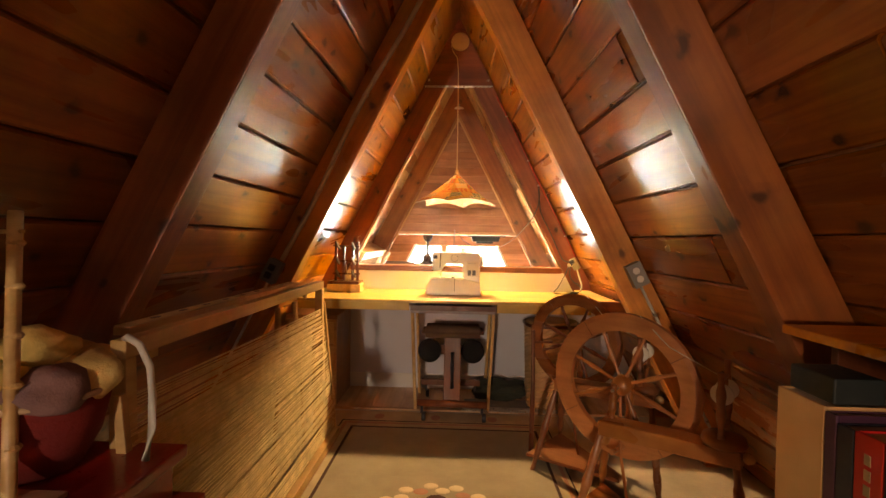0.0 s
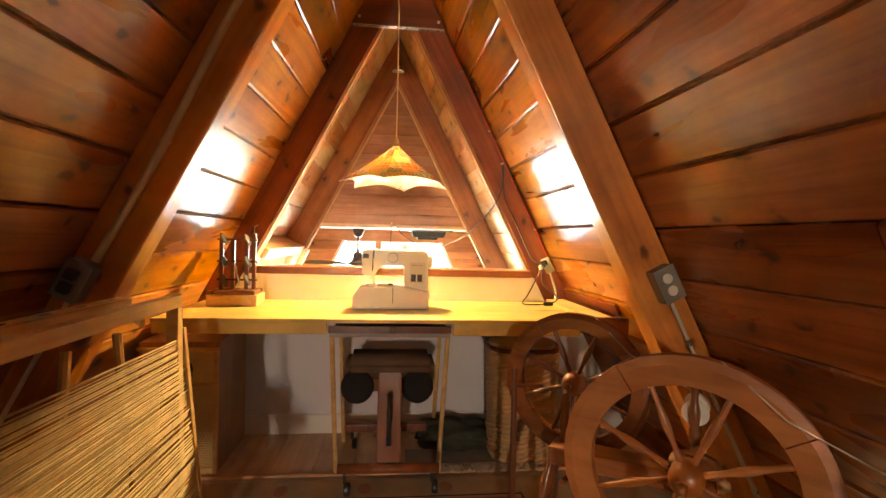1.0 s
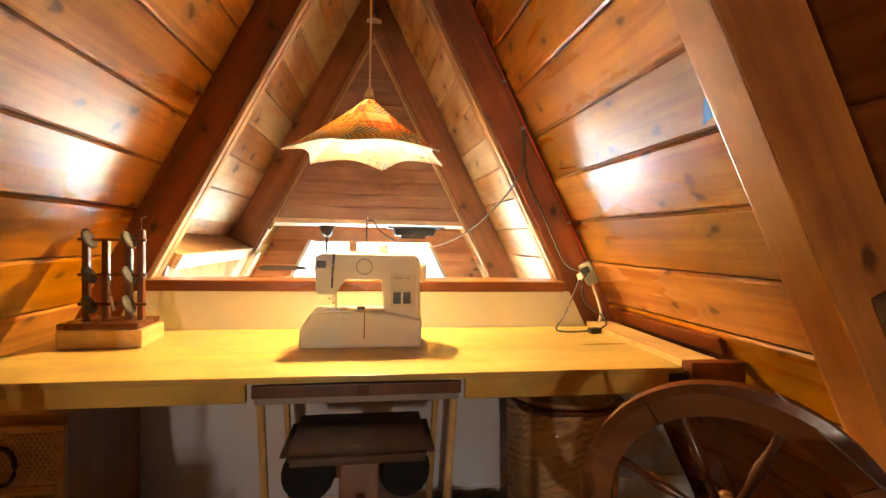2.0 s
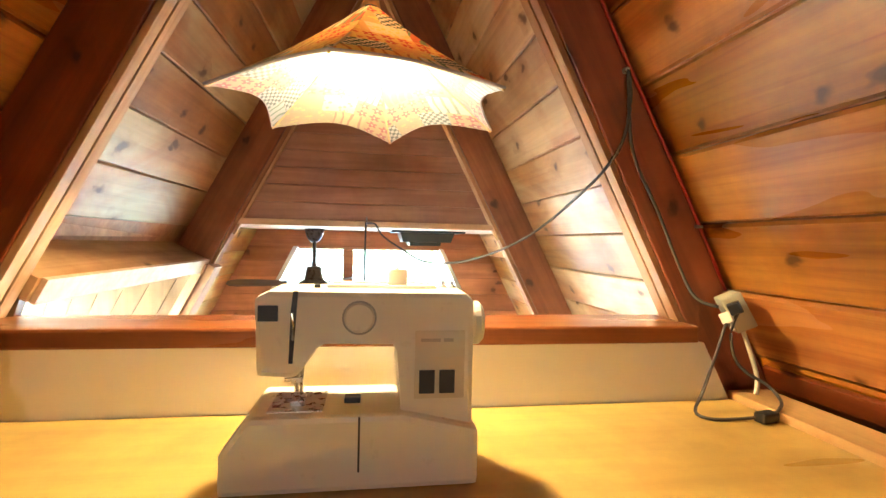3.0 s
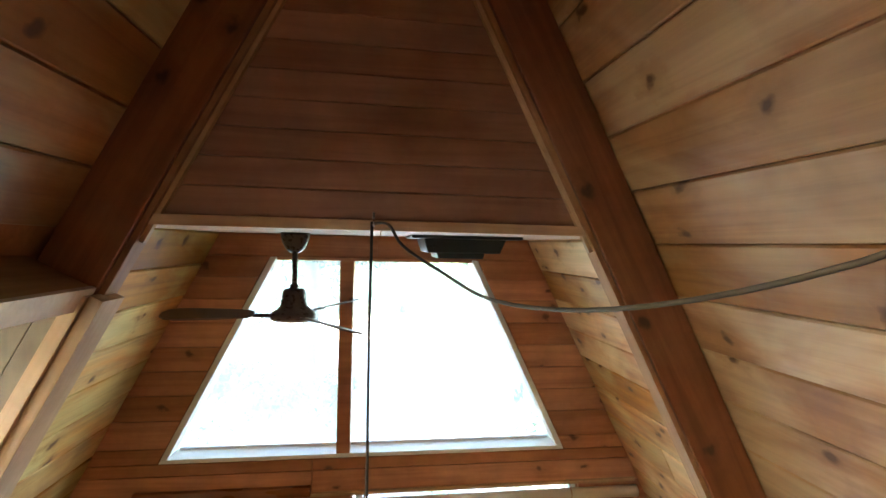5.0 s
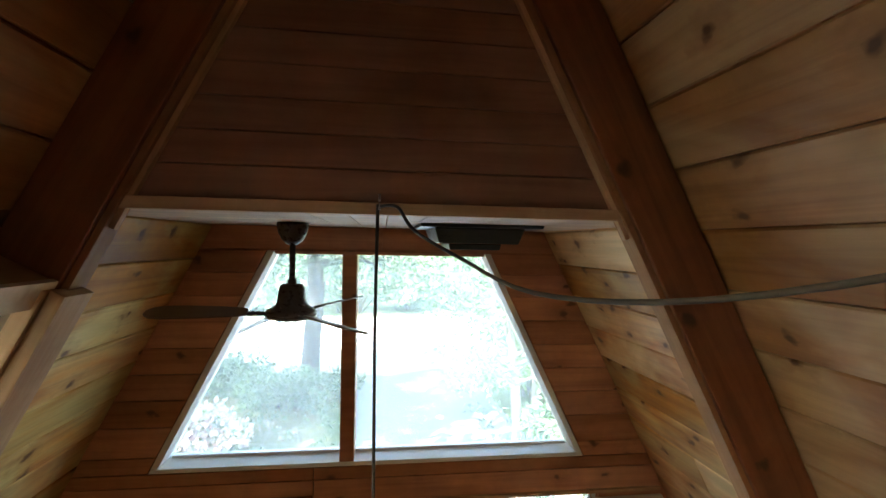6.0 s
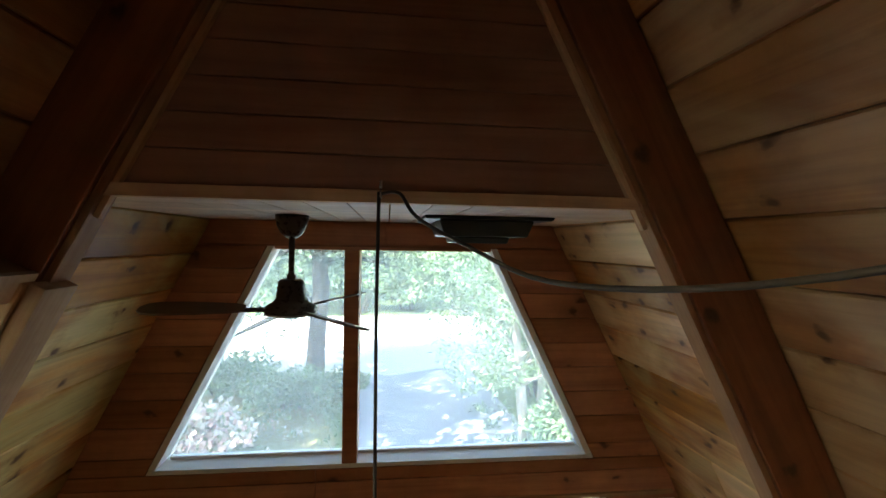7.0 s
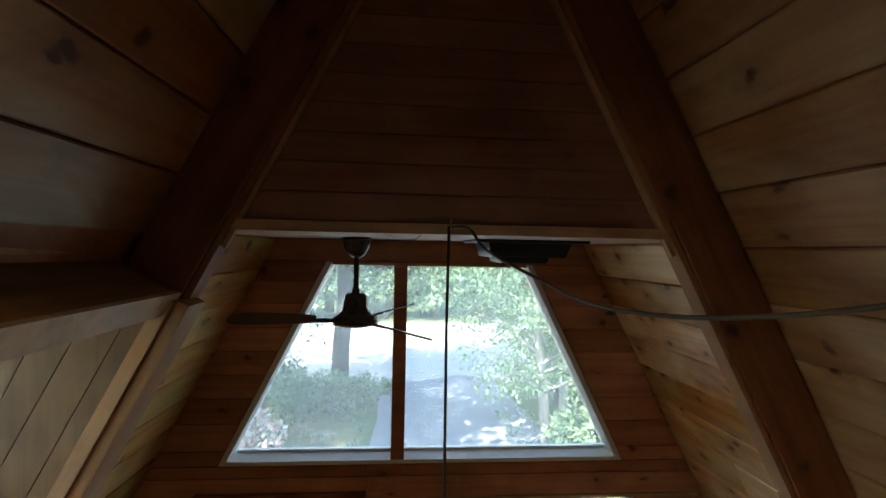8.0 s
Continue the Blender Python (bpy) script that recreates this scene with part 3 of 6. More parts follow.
for x in (-0.05, 1.02):
    part("tie_cord", tubem([(x, Y_WALL - 0.08, -0.205), (x, Y_WALL - 0.082, -0.15), (x, Y_WALL - 0.03, -0.105), (x, Y_WALL - 0.012, -0.112)], 0.003, 6), M_TRIM, blind)

# ---- dormer on the west slope ----
dormer = thing("dormer", "boarded dormer recess with timber header and window", "dormer", kind="structure")
DX = -1.78
hx, hz = -(hw(4.2, 1.006) - 0.175), 1.006
p = Vector((hx, hz))
outw, dn = Vector((-CS, SN)), Vector((-SN, -CS))
q = [p, p + outw * 0.24, p + outw * 0.24 + dn * 0.06, p + dn * 0.06]
part("header", prismm([(v.x, v.y) for v in q], 3.75, 4.788, "y", 0.002), M_BLEACH_H, dormer, "brown timber header")
q = [p - outw * 0.014 - dn * 0.002, p - outw * 0.001 - dn * 0.002, p - outw * 0.001 + dn * 0.062, p - outw * 0.014 + dn * 0.062]
part("header_trim", prismm([(v.x, v.y) for v in q], 3.76, 4.80, "y", 0.001), M_SOFFIT, dormer, "whitewashed wooden header face")
part("dormer_ceiling", boxm((DX, 3.75, 1.02), (-0.9, 4.82, 1.06)), M_WHITE, dormer)
k = 0
w = 0.098
while True:
    a = -0.014 + k * w
    base = [(-(hw(4.79, zz) - 0.17) - a, zz) for zz in (-0.7, 0.98)]
    top = [(-(hw(4.79, zz) - 0.17) - a - w + 0.002, zz) for zz in (-0.7, 0.98)]
    if top[1][0] < DX - 0.2:
        break
    pts = [base[0], base[1], top[1], top[0]]
    pts = [(max(x, DX + 0.001), zz) for x, zz in pts]
    if pts[2][0] <= DX + 0.002 and pts[1][0] <= DX + 0.002:
        break
    if abs(pts[0][0] - pts[3][0]) < 0.004:
        pts = pts[:3]
    part("board", prismm(pts, 4.765, 4.785, "y", 0.0015), M_DORMER, dormer)
    k += 1
for n0, depth, y0, thick, zt, lab in ((0.124, 0.038, 4.752, 0.09, 1.055, "pale raw wood corner post"), (0.1635, 0.033, 4.760, 0.10, 1.06, "bleached wood edge strip")):
    x0 = hw(4.79, -1.3)
    bm = prismm([(0, n0), ((zt + 1.3) / CS, n0), ((zt + 1.3) / CS, n0 + depth), (0, n0 + depth)], 0.0, thick, "y", 0.003)
    ob = part("corner_post", bm, M_TRIM, dormer, lab)
    ex, ey = Vector((SN, 0, CS)), Vector((0, -1, 0))
    ob.matrix_basis = Matrix((ex, ey, ex.cross(ey))).transposed().to_4x4()
    ob.matrix_basis = Matrix.Translation((-x0, y0 + thick, -1.3)) @ ob.matrix_basis
part("cheek", prismm([(DX, -0.72), (-1.25, -0.72), (-0.75, 1.0), (DX, 1.0)], 3.752, 3.775), M_DORMER, dormer)
bm = bmesh.new()
box(bm, (DX - 0.08, 3.7, -0.8), (DX, 4.85, 0.25))
box(bm, (DX - 0.08, 3.7, 0.93), (DX, 4.85, 1.1))
box(bm, (DX - 0.08, 3.7, 0.25), (DX, 3.92, 0.93))
box(bm, (DX - 0.08, 4.64, 0.25), (DX, 4.85, 0.93))
part("dormer_wall", bm, M_WHITE, dormer)
ob = part("pane", boxm((DX - 0.05, 3.92, 0.25), (DX - 0.045, 4.64, 0.93)), M_GLASS, dormer)
ob.visible_shadow = False
part("mid_bar", boxm((DX - 0.06, 4.25, 0.25), (DX - 0.03, 4.29, 0.93), 0.003), M_WHITE, dormer)
bm = bmesh.new()
for a, b in ((3.69, 3.75), (4.80, 4.88)):
    prism(bm, [(DX - 0.08, -0.78), (DX - 0.08, 1.1), (-0.93, 1.1), (-1.25, 0.3)], a, b)
part("outer_cheek", bm, M_CEDAR, dormer)
part("dormer_roof", boxm((DX - 0.2, 3.65, 1.1), (-0.86, 4.92, 1.16)), M_CEDAR, dormer)

# ---- outdoors ----
ZG = -2.75


def ground_mat(name, a, b, scale, rough=0.9):
    m, nt, bs = nodes_of(name)
    v, _ = coords(nt, (1, 1, 1), 0.0)
    n1 = nd(nt, "TexNoise", Vector=v, Scale=scale, Detail=8.0, Roughness=0.7).outputs[0]
    n2 = nd(nt, "TexNoise", Vector=v, Scale=scale * 14, Detail=4.0, Roughness=0.6).outputs[0]
    col = mixc(nt, 0.5, ramp(nt, n1, ((0.35, a), (0.65, b))), ramp(nt, n2, ((0.3, a), (0.7, b))))
    nt.links.new(col, bs.inputs["Base Color"])
    bs.inputs["Roughness"].default_value = rough
    bp = nd(nt, "Bump", Strength=0.5, Distance=0.03, Height=n2)
    nt.links.new(bp.outputs[0], bs.inputs["Normal"])
    return m


def leaf_mat(name, colors):
    m, nt, bs = nodes_of(name)
    geo = nd(nt, "NewGeometry")
    n = len(colors)
    col = ramp(nt, geo.outputs["Random Per Island"], [(i / max(1, n - 1), c) for i, c in enumerate(colors)])
    nt.links.new(col, bs.inputs["Base Color"])
    bs.inputs["Roughness"].default_value = 0.45
    tl = nd(nt, "BsdfTranslucent", Color=col)
    mx = nd(nt, "MixShader", i0=0.35, i1=bs.outputs[0], i2=tl.outputs[0])
    nt.links.new(mx.outputs[0], nt.nodes["Material Output"].inputs[0])
    return m


M_GRASS = ground_mat("lawn", (0.07, 0.12, 0.03), (0.16, 0.19, 0.07), 0.6)
M_SOIL = ground_mat("mossy_bed", (0.16, 0.13, 0.08), (0.24, 0.25, 0.10), 1.5)
M_ASPHALT = ground_mat("grey_asphalt", (0.19, 0.195, 0.22), (0.32, 0.32, 0.34), 0.8)
M_GRAVEL = ground_mat("pale_gravel", (0.42, 0.40, 0.36), (0.55, 0.53, 0.49), 1.1)
M_BARK = ground_mat("grey_bark", (0.030, 0.027, 0.026), (0.085, 0.075, 0.07), 3.0)
M_PALEBARK = ground_mat("pale_bark", (0.30, 0.27, 0.23), (0.45, 0.42, 0.37), 4.0)
M_LEAF = leaf_mat("shrub_leaves", ((0.08, 0.15, 0.08), (0.16, 0.26, 0.14), (0.30, 0.38, 0.25)))
M_LEAF_LIGHT = leaf_mat("light_leaves", ((0.13, 0.22, 0.10), (0.22, 0.32, 0.17), (0.34, 0.40, 0.28)))
M_NEEDLE = leaf_mat("conifer_needles", ((0.03, 0.07, 0.05), (0.06, 0.11, 0.08), (0.10, 0.15, 0.12)))
M_BLOOM = leaf_mat("white_pink_blooms", ((0.75, 0.72, 0.66), (0.70, 0.45, 0.42), (0.80, 0.78, 0.72), (0.14, 0.22, 0.08)))

tagged(part("ground", boxm((-250, -200, ZG - 0.3), (250, 300, ZG)), M_GRASS), "grassy garden ground", "ground", kind="structure")


def flat_sheet(name, pts, z, mat, label, cat):
    bm = bmesh.new()
    prism(bm, pts, ZG, ZG + z, "z")
    tagged(part(name, bm, mat), label, cat, kind="structure")


flat_sheet("road", [(-60, 18.8), (-6, 17.7), (-1.2, 17.0), (0.6, 16.2), (2.4, 17.0), (8, 18.0), (60, 18.8), (60, 28), (-60, 27)], 0.012, M_GRAVEL, "sunlit pale gravel drive crossing the garden", "road")
flat_sheet("driveway", [(-1.3, 6.6), (3.2, 6.6), (3.0, 10.5), (2.8, 14.0), (2.5, 17.2), (1.6, 17.6), (0.2, 16.9), (-0.9, 17.3), (-0.7, 14.0), (-0.9, 10.0)], 0.02, M_ASPHALT, "grey asphalt path leading from the house", "path")
flat_sheet("flower_bed", [(-9, 8), (-1.5, 8), (-1.3, 10), (-0.9, 12.5), (-1.6, 15.0), (-6, 15.8), (-9, 15)], 0.03, M_SOIL, "mossy earth bed with fallen leaves", "bed")


def leaves(name, clumps, per, size, mat, parent, seed, slim=0.42):
    """Many small bent leaves round clump centres (x, y, z, radius), in one mesh."""
    rng = np.random.default_rng(seed)
    verts, faces = [], []
    for x, y, z, r in clumps:
        d = rng.normal(size=(per, 3))
        d /= np.linalg.norm(d, axis=1)[:, None]
        p = np.array((x, y, z)) + d * (r * rng.uniform(0.35, 1.0, per) ** 0.6)[:, None] * np.array((1, 1, 0.75))
        a = rng.normal(size=(per, 3)) + d * 0.8
        a /= np.linalg.norm(a, axis=1)[:, None]
        b = np.cross(a, rng.normal(size=(per, 3)))
        b /= np.linalg.norm(b, axis=1)[:, None]
        s = size * rng.uniform(0.6, 1.3, per)[:, None]
        for q in (p, p + a * s * 0.5 + b * s * slim * 0.5, p + a * s, p + a * s * 0.5 - b * s * slim * 0.5):
            verts.append(q)
    n = 0
    out = []
    for k in range(0, len(verts), 4):
        block = np.stack(verts[k:k + 4], axis=1).reshape(-1, 3)
        out.append(block)
        faces += [(n + 4 * i, n + 4 * i + 1, n + 4 * i + 2, n + 4 * i + 3) for i in range(len(block) // 4)]
        n += len(block)
    me = bpy.data.meshes.new(name)
    me.from_pydata(np.concatenate(out).tolist(), [], faces)
    me.materials.append(mat)
    ob = new(name, me)
    ob.parent = parent
    return ob


def limbs(bm, base, top, r0, r1, rng, n, reach, rise, n_tube=8):
    """A tapered, slightly crooked trunk with limbs; gives the limb tips."""
    base, top = Vector(base), Vector(top)
    pts = [base.lerp(top, i / 6) + Vector((rng.uniform(-1, 1), rng.uniform(-1, 1), 0)) * r0 * (0.5 if 0 < i else 0) for i in range(7)]
    tube(bm, pts, [r0 + (r1 - r0) * i / 6 for i in range(7)], n_tube)
    tips = []
    for k in range(n):
        f = rng.uniform(0.25, 1.0)
        s = base.lerp(top, f)
        ang = k * 2.4 + rng.uniform(-0.4, 0.4)
        ln = reach * rng.uniform(0.6, 1.1) * (1.25 - f * 0.6)
        e = s + Vector((math.cos(ang) * ln, math.sin(ang) * ln, ln * rise * rng.uniform(0.6, 1.3)))
        mid = s.lerp(e, 0.5) + Vector((0, 0, 0.08 * ln))
        tube(bm, [s, mid, e], [r1 * 0.9, r1 * 0.5, r1 * 0.18], 6)
        tips.append(mid)
        tips.append(e)
    return tips


def tree(label, base, height, r0, r1, n, reach, rise, per, size, clump, bark, leafm, seed, lean=(0, 0), slim=0.42, low=0.0):
    rng = random.Random(seed)
    ob = thing("tree", label, "tree", "garden trees", at=(0, 0, 0))
    bm = bmesh.new()
    tips = limbs(bm, (base[0], base[1], ZG - 0.05), (base[0] + lean[0], base[1] + lean[1], ZG + height), r0, r1, rng, n, reach, rise)
    part("trunk", bm, bark, ob, smooth=True)
    cl = [(t.x, t.y, t.z, clump * rng.uniform(0.6, 1.2)) for t in tips if t.z > ZG + low]
    leaves("crown", cl, per, size, leafm, ob, seed, slim)
    return ob


def bush(label, at, w, h, n, per, size, mat, seed, slim=0.42):
    rng = random.Random(seed)
    ob = thing("bush", label, "bush", "garden bushes")
    bm = bmesh.new()
    cl = []
    for k in range(n):
        a, r = rng.uniform(0, 6.28), rng.uniform(0.1, 1) ** 0.6 * w / 2
        top = Vector((at[0] + r * math.cos(a), at[1] + r * math.sin(a) * 0.7, ZG + h * rng.uniform(0.45, 1.0) * (1.1 - 0.5 * r / (w / 2))))
        tube(bm, [(at[0] + r * 0.3 * math.cos(a), at[1] + r * 0.3 * math.sin(a), ZG - 0.02), top.lerp(Vector((at[0], at[1], ZG)), 0.4), top], [0.02, 0.014, 0.006], 5)
        cl.append((top.x, top.y, top.z - 0.05, w * 0.16 * rng.uniform(0.7, 1.2)))
    part("stems", bm, M_BARK, ob)
    leaves("foliage", cl, per, size, mat, ob, seed, slim)
    return ob


tree("old conifer with a thick grey trunk beside the drive", (-1.86, 16.2), 7.5, 0.25, 0.15, 36, 2.6, -0.10, 220, 0.20, 0.85, M_BARK, M_NEEDLE, 3, (0.3, 0.3), 0.2, 1.9)
tree("slender pale-barked tree with small light leaves over the path", (2.55, 12.0), 4.8, 0.11, 0.045, 30, 1.45, 0.35, 210, 0.10, 0.5, M_PALEBARK, M_LEAF_LIGHT, 5, (-0.25, 0.2), 0.36, 1.5)
tree("slender pale-barked tree with small light leaves over the path", (3.35, 13.4), 5.2, 0.10, 0.04, 26, 1.6, 0.3, 150, 0.13, 0.6, M_PALEBARK, M_LEAF, 6, (0.2, 0.2), 0.4, 0.3)
for k, (x, y, h) in enumerate(((-14, 33, 12), (-8.5, 36, 13), (-4.5, 31, 10), (0.5, 35, 12), (4.0, 30, 9), (8.5, 33, 12), (13.5, 31, 11), (19, 36, 13), (-20, 37, 13))):
    tree("leafy tree in the wood beyond the drive", (x, y), h, 0.28, 0.1, 24, 3.4, 0.25, 110, 0.42, 1.35, M_BARK, M_LEAF_LIGHT if k % 2 else M_LEAF, 20 + k, (0.3, 0), 0.5, 0.2)
bush("dark green rhododendron bush with a few pale blooms", (-2.05, 14.6), 2.3, 1.05, 30, 170, 0.13, M_LEAF, 41, 0.34)
bush("dark green rhododendron bush beside the conifer", (-4.0, 15.6), 2.4, 1.15, 26, 150, 0.14, M_LEAF, 42, 0.34)
bush("light green shrub at the corner of the drive", (-0.95, 15.9), 0.9, 0.45, 12, 110, 0.14, M_LEAF_LIGHT, 43, 0.3)
bush("azalea covered in white and pink blooms", (-3.3, 12.0), 1.9, 0.95, 24, 120, 0.11, M_BLOOM, 44, 0.8)
bush("azalea covered in white and pink blooms", (-4.2, 10.6), 1.7, 0.8, 20, 110, 0.11, M_BLOOM, 45, 0.8)
bush("azalea covered in white and pink blooms", (-2.55, 10.4), 0.9, 0.4, 10, 80, 0.09, M_BLOOM, 46, 0.8)
bush("leafy green shrub at the edge of the path", (3.6, 11.2), 2.0, 1.5, 24, 130, 0.13, M_LEAF_LIGHT, 47, 0.4)
bush("leafy green shrub at the edge of the path", (3.9, 14.8), 2.6, 2.0, 26, 130, 0.15, M_LEAF, 48, 0.4)
bush("low seedling shrub with a red flower on the path", (0.95, 10.5), 0.45, 0.35, 8, 26, 0.09, M_LEAF_LIGHT, 49, 0.4)
for k in range(16):
    bush("tall leafy undergrowth along the far side of the drive", (-22 + k * 2.9, 27.5 + 1.2 * (k % 3)), 4.4, 3.6 + 0.5 * (k % 2), 26, 90, 0.34, M_LEAF_LIGHT if k % 3 else M_LEAF, 70 + k, 0.45)
# Trees added out of view, there to cast dappled shade on path and bed.
tree("unseen broad tree added to shade the path", (-4.9, 7.6), 9.5, 0.26, 0.09, 34, 3.4, 0.2, 75, 0.28, 1.1, M_BARK, M_LEAF, 91, (0.4, 0.2), 0.5, 4.6)
tree("unseen broad tree added to shade the path", (-5.6, 10.9), 9.5, 0.26, 0.09, 34, 3.4, 0.2, 75, 0.28, 1.1, M_BARK, M_LEAF, 93, (0.4, 0.2), 0.5, 4.8)
tree("unseen broad tree added to shade the path", (-7.5, 12.5), 9.5, 0.26, 0.09, 30, 3.6, 0.2, 80, 0.3, 1.1, M_BARK, M_LEAF, 92, (0.4, 0.2), 0.5, 3.6)

rng = random.Random(55)
for lab, mat, n, x0, x1, y0, y1, size in (("low leafy ground cover over the mossy bed", M_LEAF_LIGHT, 150, -5.2, -1.0, 8.6, 14.6, 0.09), ("fallen pale petals and leaves on the bed", M_BLOOM, 60, -4.8, -1.3, 8.6, 13.6, 0.07), ("low weeds along the edge of the path", M_LEAF_LIGHT, 60, 2.0, 3.8, 8.8, 14.0, 0.10)):
    spots = []
    for k in range(n):
        spots.append((rng.uniform(x0, x1), rng.uniform(y0, y1), ZG + 0.07, rng.uniform(0.08, 0.22)))
    tagged(leaves("ground_cover", spots, 24, size, mat, None, 60 + n), lab, "ground cover", kind="stuff")

# ---- desk and what is built in with it ----
desk = thing("desk", "long yellow wooden desk board built along the half wall", "desk")
part("desktop", boxm((-0.98, 3.005, 0.722), (0.885, 3.603, 0.74), 0.003), M_DESK, desk)
part("apron", boxm((-0.98, 3.012, 0.674), (-0.277, 3.03, 0.7215), 0.003), M_DESK, desk)
part("apron", boxm((0.267, 3.012, 0.668), (0.845, 3.03, 0.7215), 0.003), M_DESK, desk)
part("rear_cleat", boxm((-0.9, 3.575, 0.68), (0.84, 3.603, 0.7215), 0.003), M_DESK, desk)
ledge = thing("wall_ledge", "rough wooden ledge board between desk and sloping wall", "ledge")
part("board", boxm((0.888, 3.02, 0.728), (1.0, 3.62, 0.757), 0.004), M_LOOM, ledge)
part("end_block", boxm((0.892, 2.985, 0.672), (1.06, 3.018, 0.757), 0.005), M_RAFTER, ledge, "dark timber end block")
part("support", boxm((0.9, 3.03, 0.66), (0.96, 3.6, 0.727), 0.004), M_RAFTER, ledge)
st = part("back_strip", boxm((0.0, 0.0, 0.001), (0.60, 0.058, 0.016), 0.003), M_RAFTER, ledge, "dark red-brown strip along the planks")
st.matrix_basis = slope_frame(1, 3.045, 0.815)
sewtable = thing("folding_table", "small grey-topped table with slim wooden legs under the desk", "table")
part("tabletop", boxm((-0.272, 3.07, 0.648), (0.262, 3.5, 0.667), 0.004), plain("grey_board", (0.30, 0.26, 0.26), 0.6), sewtable)
for sx in (-1, 1):
    for yy in (3.12, 3.46):
        part("leg", tubem([(sx * 0.262 - 0.005, yy, 0.647), (sx * 0.236 - 0.005, yy + 0.03, 0.0)], 0.011, 8), M_LOOM, sewtable)
part("runner", boxm((-0.276, 3.06, 0.668), (0.266, 3.075, 0.70), 0.002), M_DARKWOOD, sewtable)

# ---- rug ----
M_RUGB = plain("cream_rug_pile", (0.47, 0.37, 0.24), 0.95, 0, 0.18, 30, 0.4)
M_RUGF = plain("taupe_rug_pile", (0.31, 0.265, 0.185), 0.95, 0, 0.15, 30, 0.4)
M_RUGD = plain("dark_brown_pile", (0.06, 0.025, 0.018), 0.95, 0, 0.2, 30, 0.4)
M_RUGC = plain("pale_cream_pile", (0.62, 0.52, 0.36), 0.95, 0, 0.18, 30, 0.4)
M_RUGP = plain("dusty_pink_pile", (0.42, 0.22, 0.15), 0.95, 0, 0.2, 30, 0.4)
rug = thing("rug", "cream rug with taupe field, dark border lines and floral medallion", "rug")
part("base", boxm((-0.80, 0.75, 0.0005), (0.71, 3.08, 0.010), 0.004), M_RUGB, rug)


def ring(x0, y0, x1, y1, w, z, mat, nm):
    bm = bmesh.new()
    for a, b, c, d in ((x0, y0, x1, y0 + w), (x0, y1 - w, x1, y1), (x0, y0 + w, x0 + w, y1 - w), (x1 - w, y0 + w, x1, y1 - w)):
        box(bm, (a, b, 0.009), (c, d, z))
    part(nm, bm, mat, rug)


part("field", boxm((-0.577, 0.96, 0.009), (0.481, 2.825, 0.0125)), M_RUGF, rug, "taupe field")
ring(-0.592, 0.945, 0.496, 2.84, 0.014, 0.0128, M_RUGD, "inner_line")
ring(-0.665, 0.87, 0.572, 2.93, 0.007, 0.0115, M_RUGD, "outer_line")
ring(-0.645, 0.89, 0.552, 2.905, 0.018, 0.0112, M_RUGP, "pink_band")
for k in range(26):
    a = k * 2 * math.pi / 26
    rr = 0.24 if k % 2 else 0.20
    bm = lathem([(0.0, 0.0), (0.034, 0.0), (0.028, 0.003), (0.0, 0.004)], 10, pose(-0.05 + rr * math.cos(a), 1.98 + rr * 0.95 * math.sin(a), 0.0126), 1.0, 0.75)
    part("petal", bm, M_RUGC if k % 4 else M_RUGP, rug)
for k in range(8):
    a = k * math.pi / 4
    part("flower", lathem([(0.0, 0.0), (0.05, 0.0), (0.04, 0.003), (0.0, 0.004)], 9, pose(-0.05 + 0.11 * math.cos(a), 1.98 + 0.11 * math.sin(a), 0.0126)), (M_RUGD, M_RUGP, M_RUGD, M_RUGC)[k % 4], rug)
for x in (-0.45, -0.1, 0.25):
    part("motif", lathem([(0.0, 0.0), (0.035, 0.0), (0.02, 0.002), (0.0, 0.0025)], 8, pose(x, 3.0, 0.0095), 1.0, 1.4), M_RUGP, rug)
fringe = bmesh.new()
rng = random.Random(4)
for k in range(150):
    x = 0.08 + k * 0.0042
    tube(fringe, [(x, 3.20, 0.012), (x + rng.uniform(-0.01, 0.01), 3.165, 0.016), (x + rng.uniform(-0.02, 0.02), 3.11 + rng.uniform(0, 0.03), 0.011)], 0.003, 4)
mat2 = thing("fleece_mat", "small woolly mat with ragged white fringe beside the hamper", "mat")
part("mat", boxm((0.08, 3.19, 0.0005), (0.71, 3.36, 0.012), 0.005), plain("grey_wool", (0.22, 0.21, 0.19), 0.95, 0, 0.3, 30, 0.5), mat2)
tagged(part("fringe", fringe, plain("white_wool", (0.55, 0.5, 0.42), 0.95, 0, 0.2, 40, 0.3), mat2), kind="stuff")

# ---- sewing machine ----
machine = thing("sewing_machine", "cream plastic sewing machine standing on the yellow desk", "sewing machine")
prof = [(-0.150, 0.905), (-0.155, 1.02), (-0.135, 1.032), (0.160, 1.030), (0.172, 1.018), (0.174, 0.76), (0.06, 0.76), (0.062, 0.945), (0.052, 0.960), (-0.055, 0.962), (-0.068, 0.955), (-0.085, 0.912), (-0.096, 0.902)]
part("body", prismm(prof, 3.300, 3.415, "y", 0.0085), M_CREAM, machine)
part("base", prismm([(-0.196, 0.741), (0.179, 0.741), (0.179, 0.826), (0.062, 0.852), (-0.160, 0.852), (-0.196, 0.800)], 3.279, 3.432, "y", 0.009), M_CREAM, machine)
part("seam", boxm((-0.0015, 3.2775, 0.77), (0.0015, 3.281, 0.85)), M_BLACK, machine)
part("stitch_dial", lathem([(0.0, 0.0), (0.022, 0.0), (0.0225, 0.004), (0.020, 0.007), (0.0, 0.0075)], 40, pose(-0.003, 3.3005, 0.992, 90)), M_CREAM, machine, smooth=False)
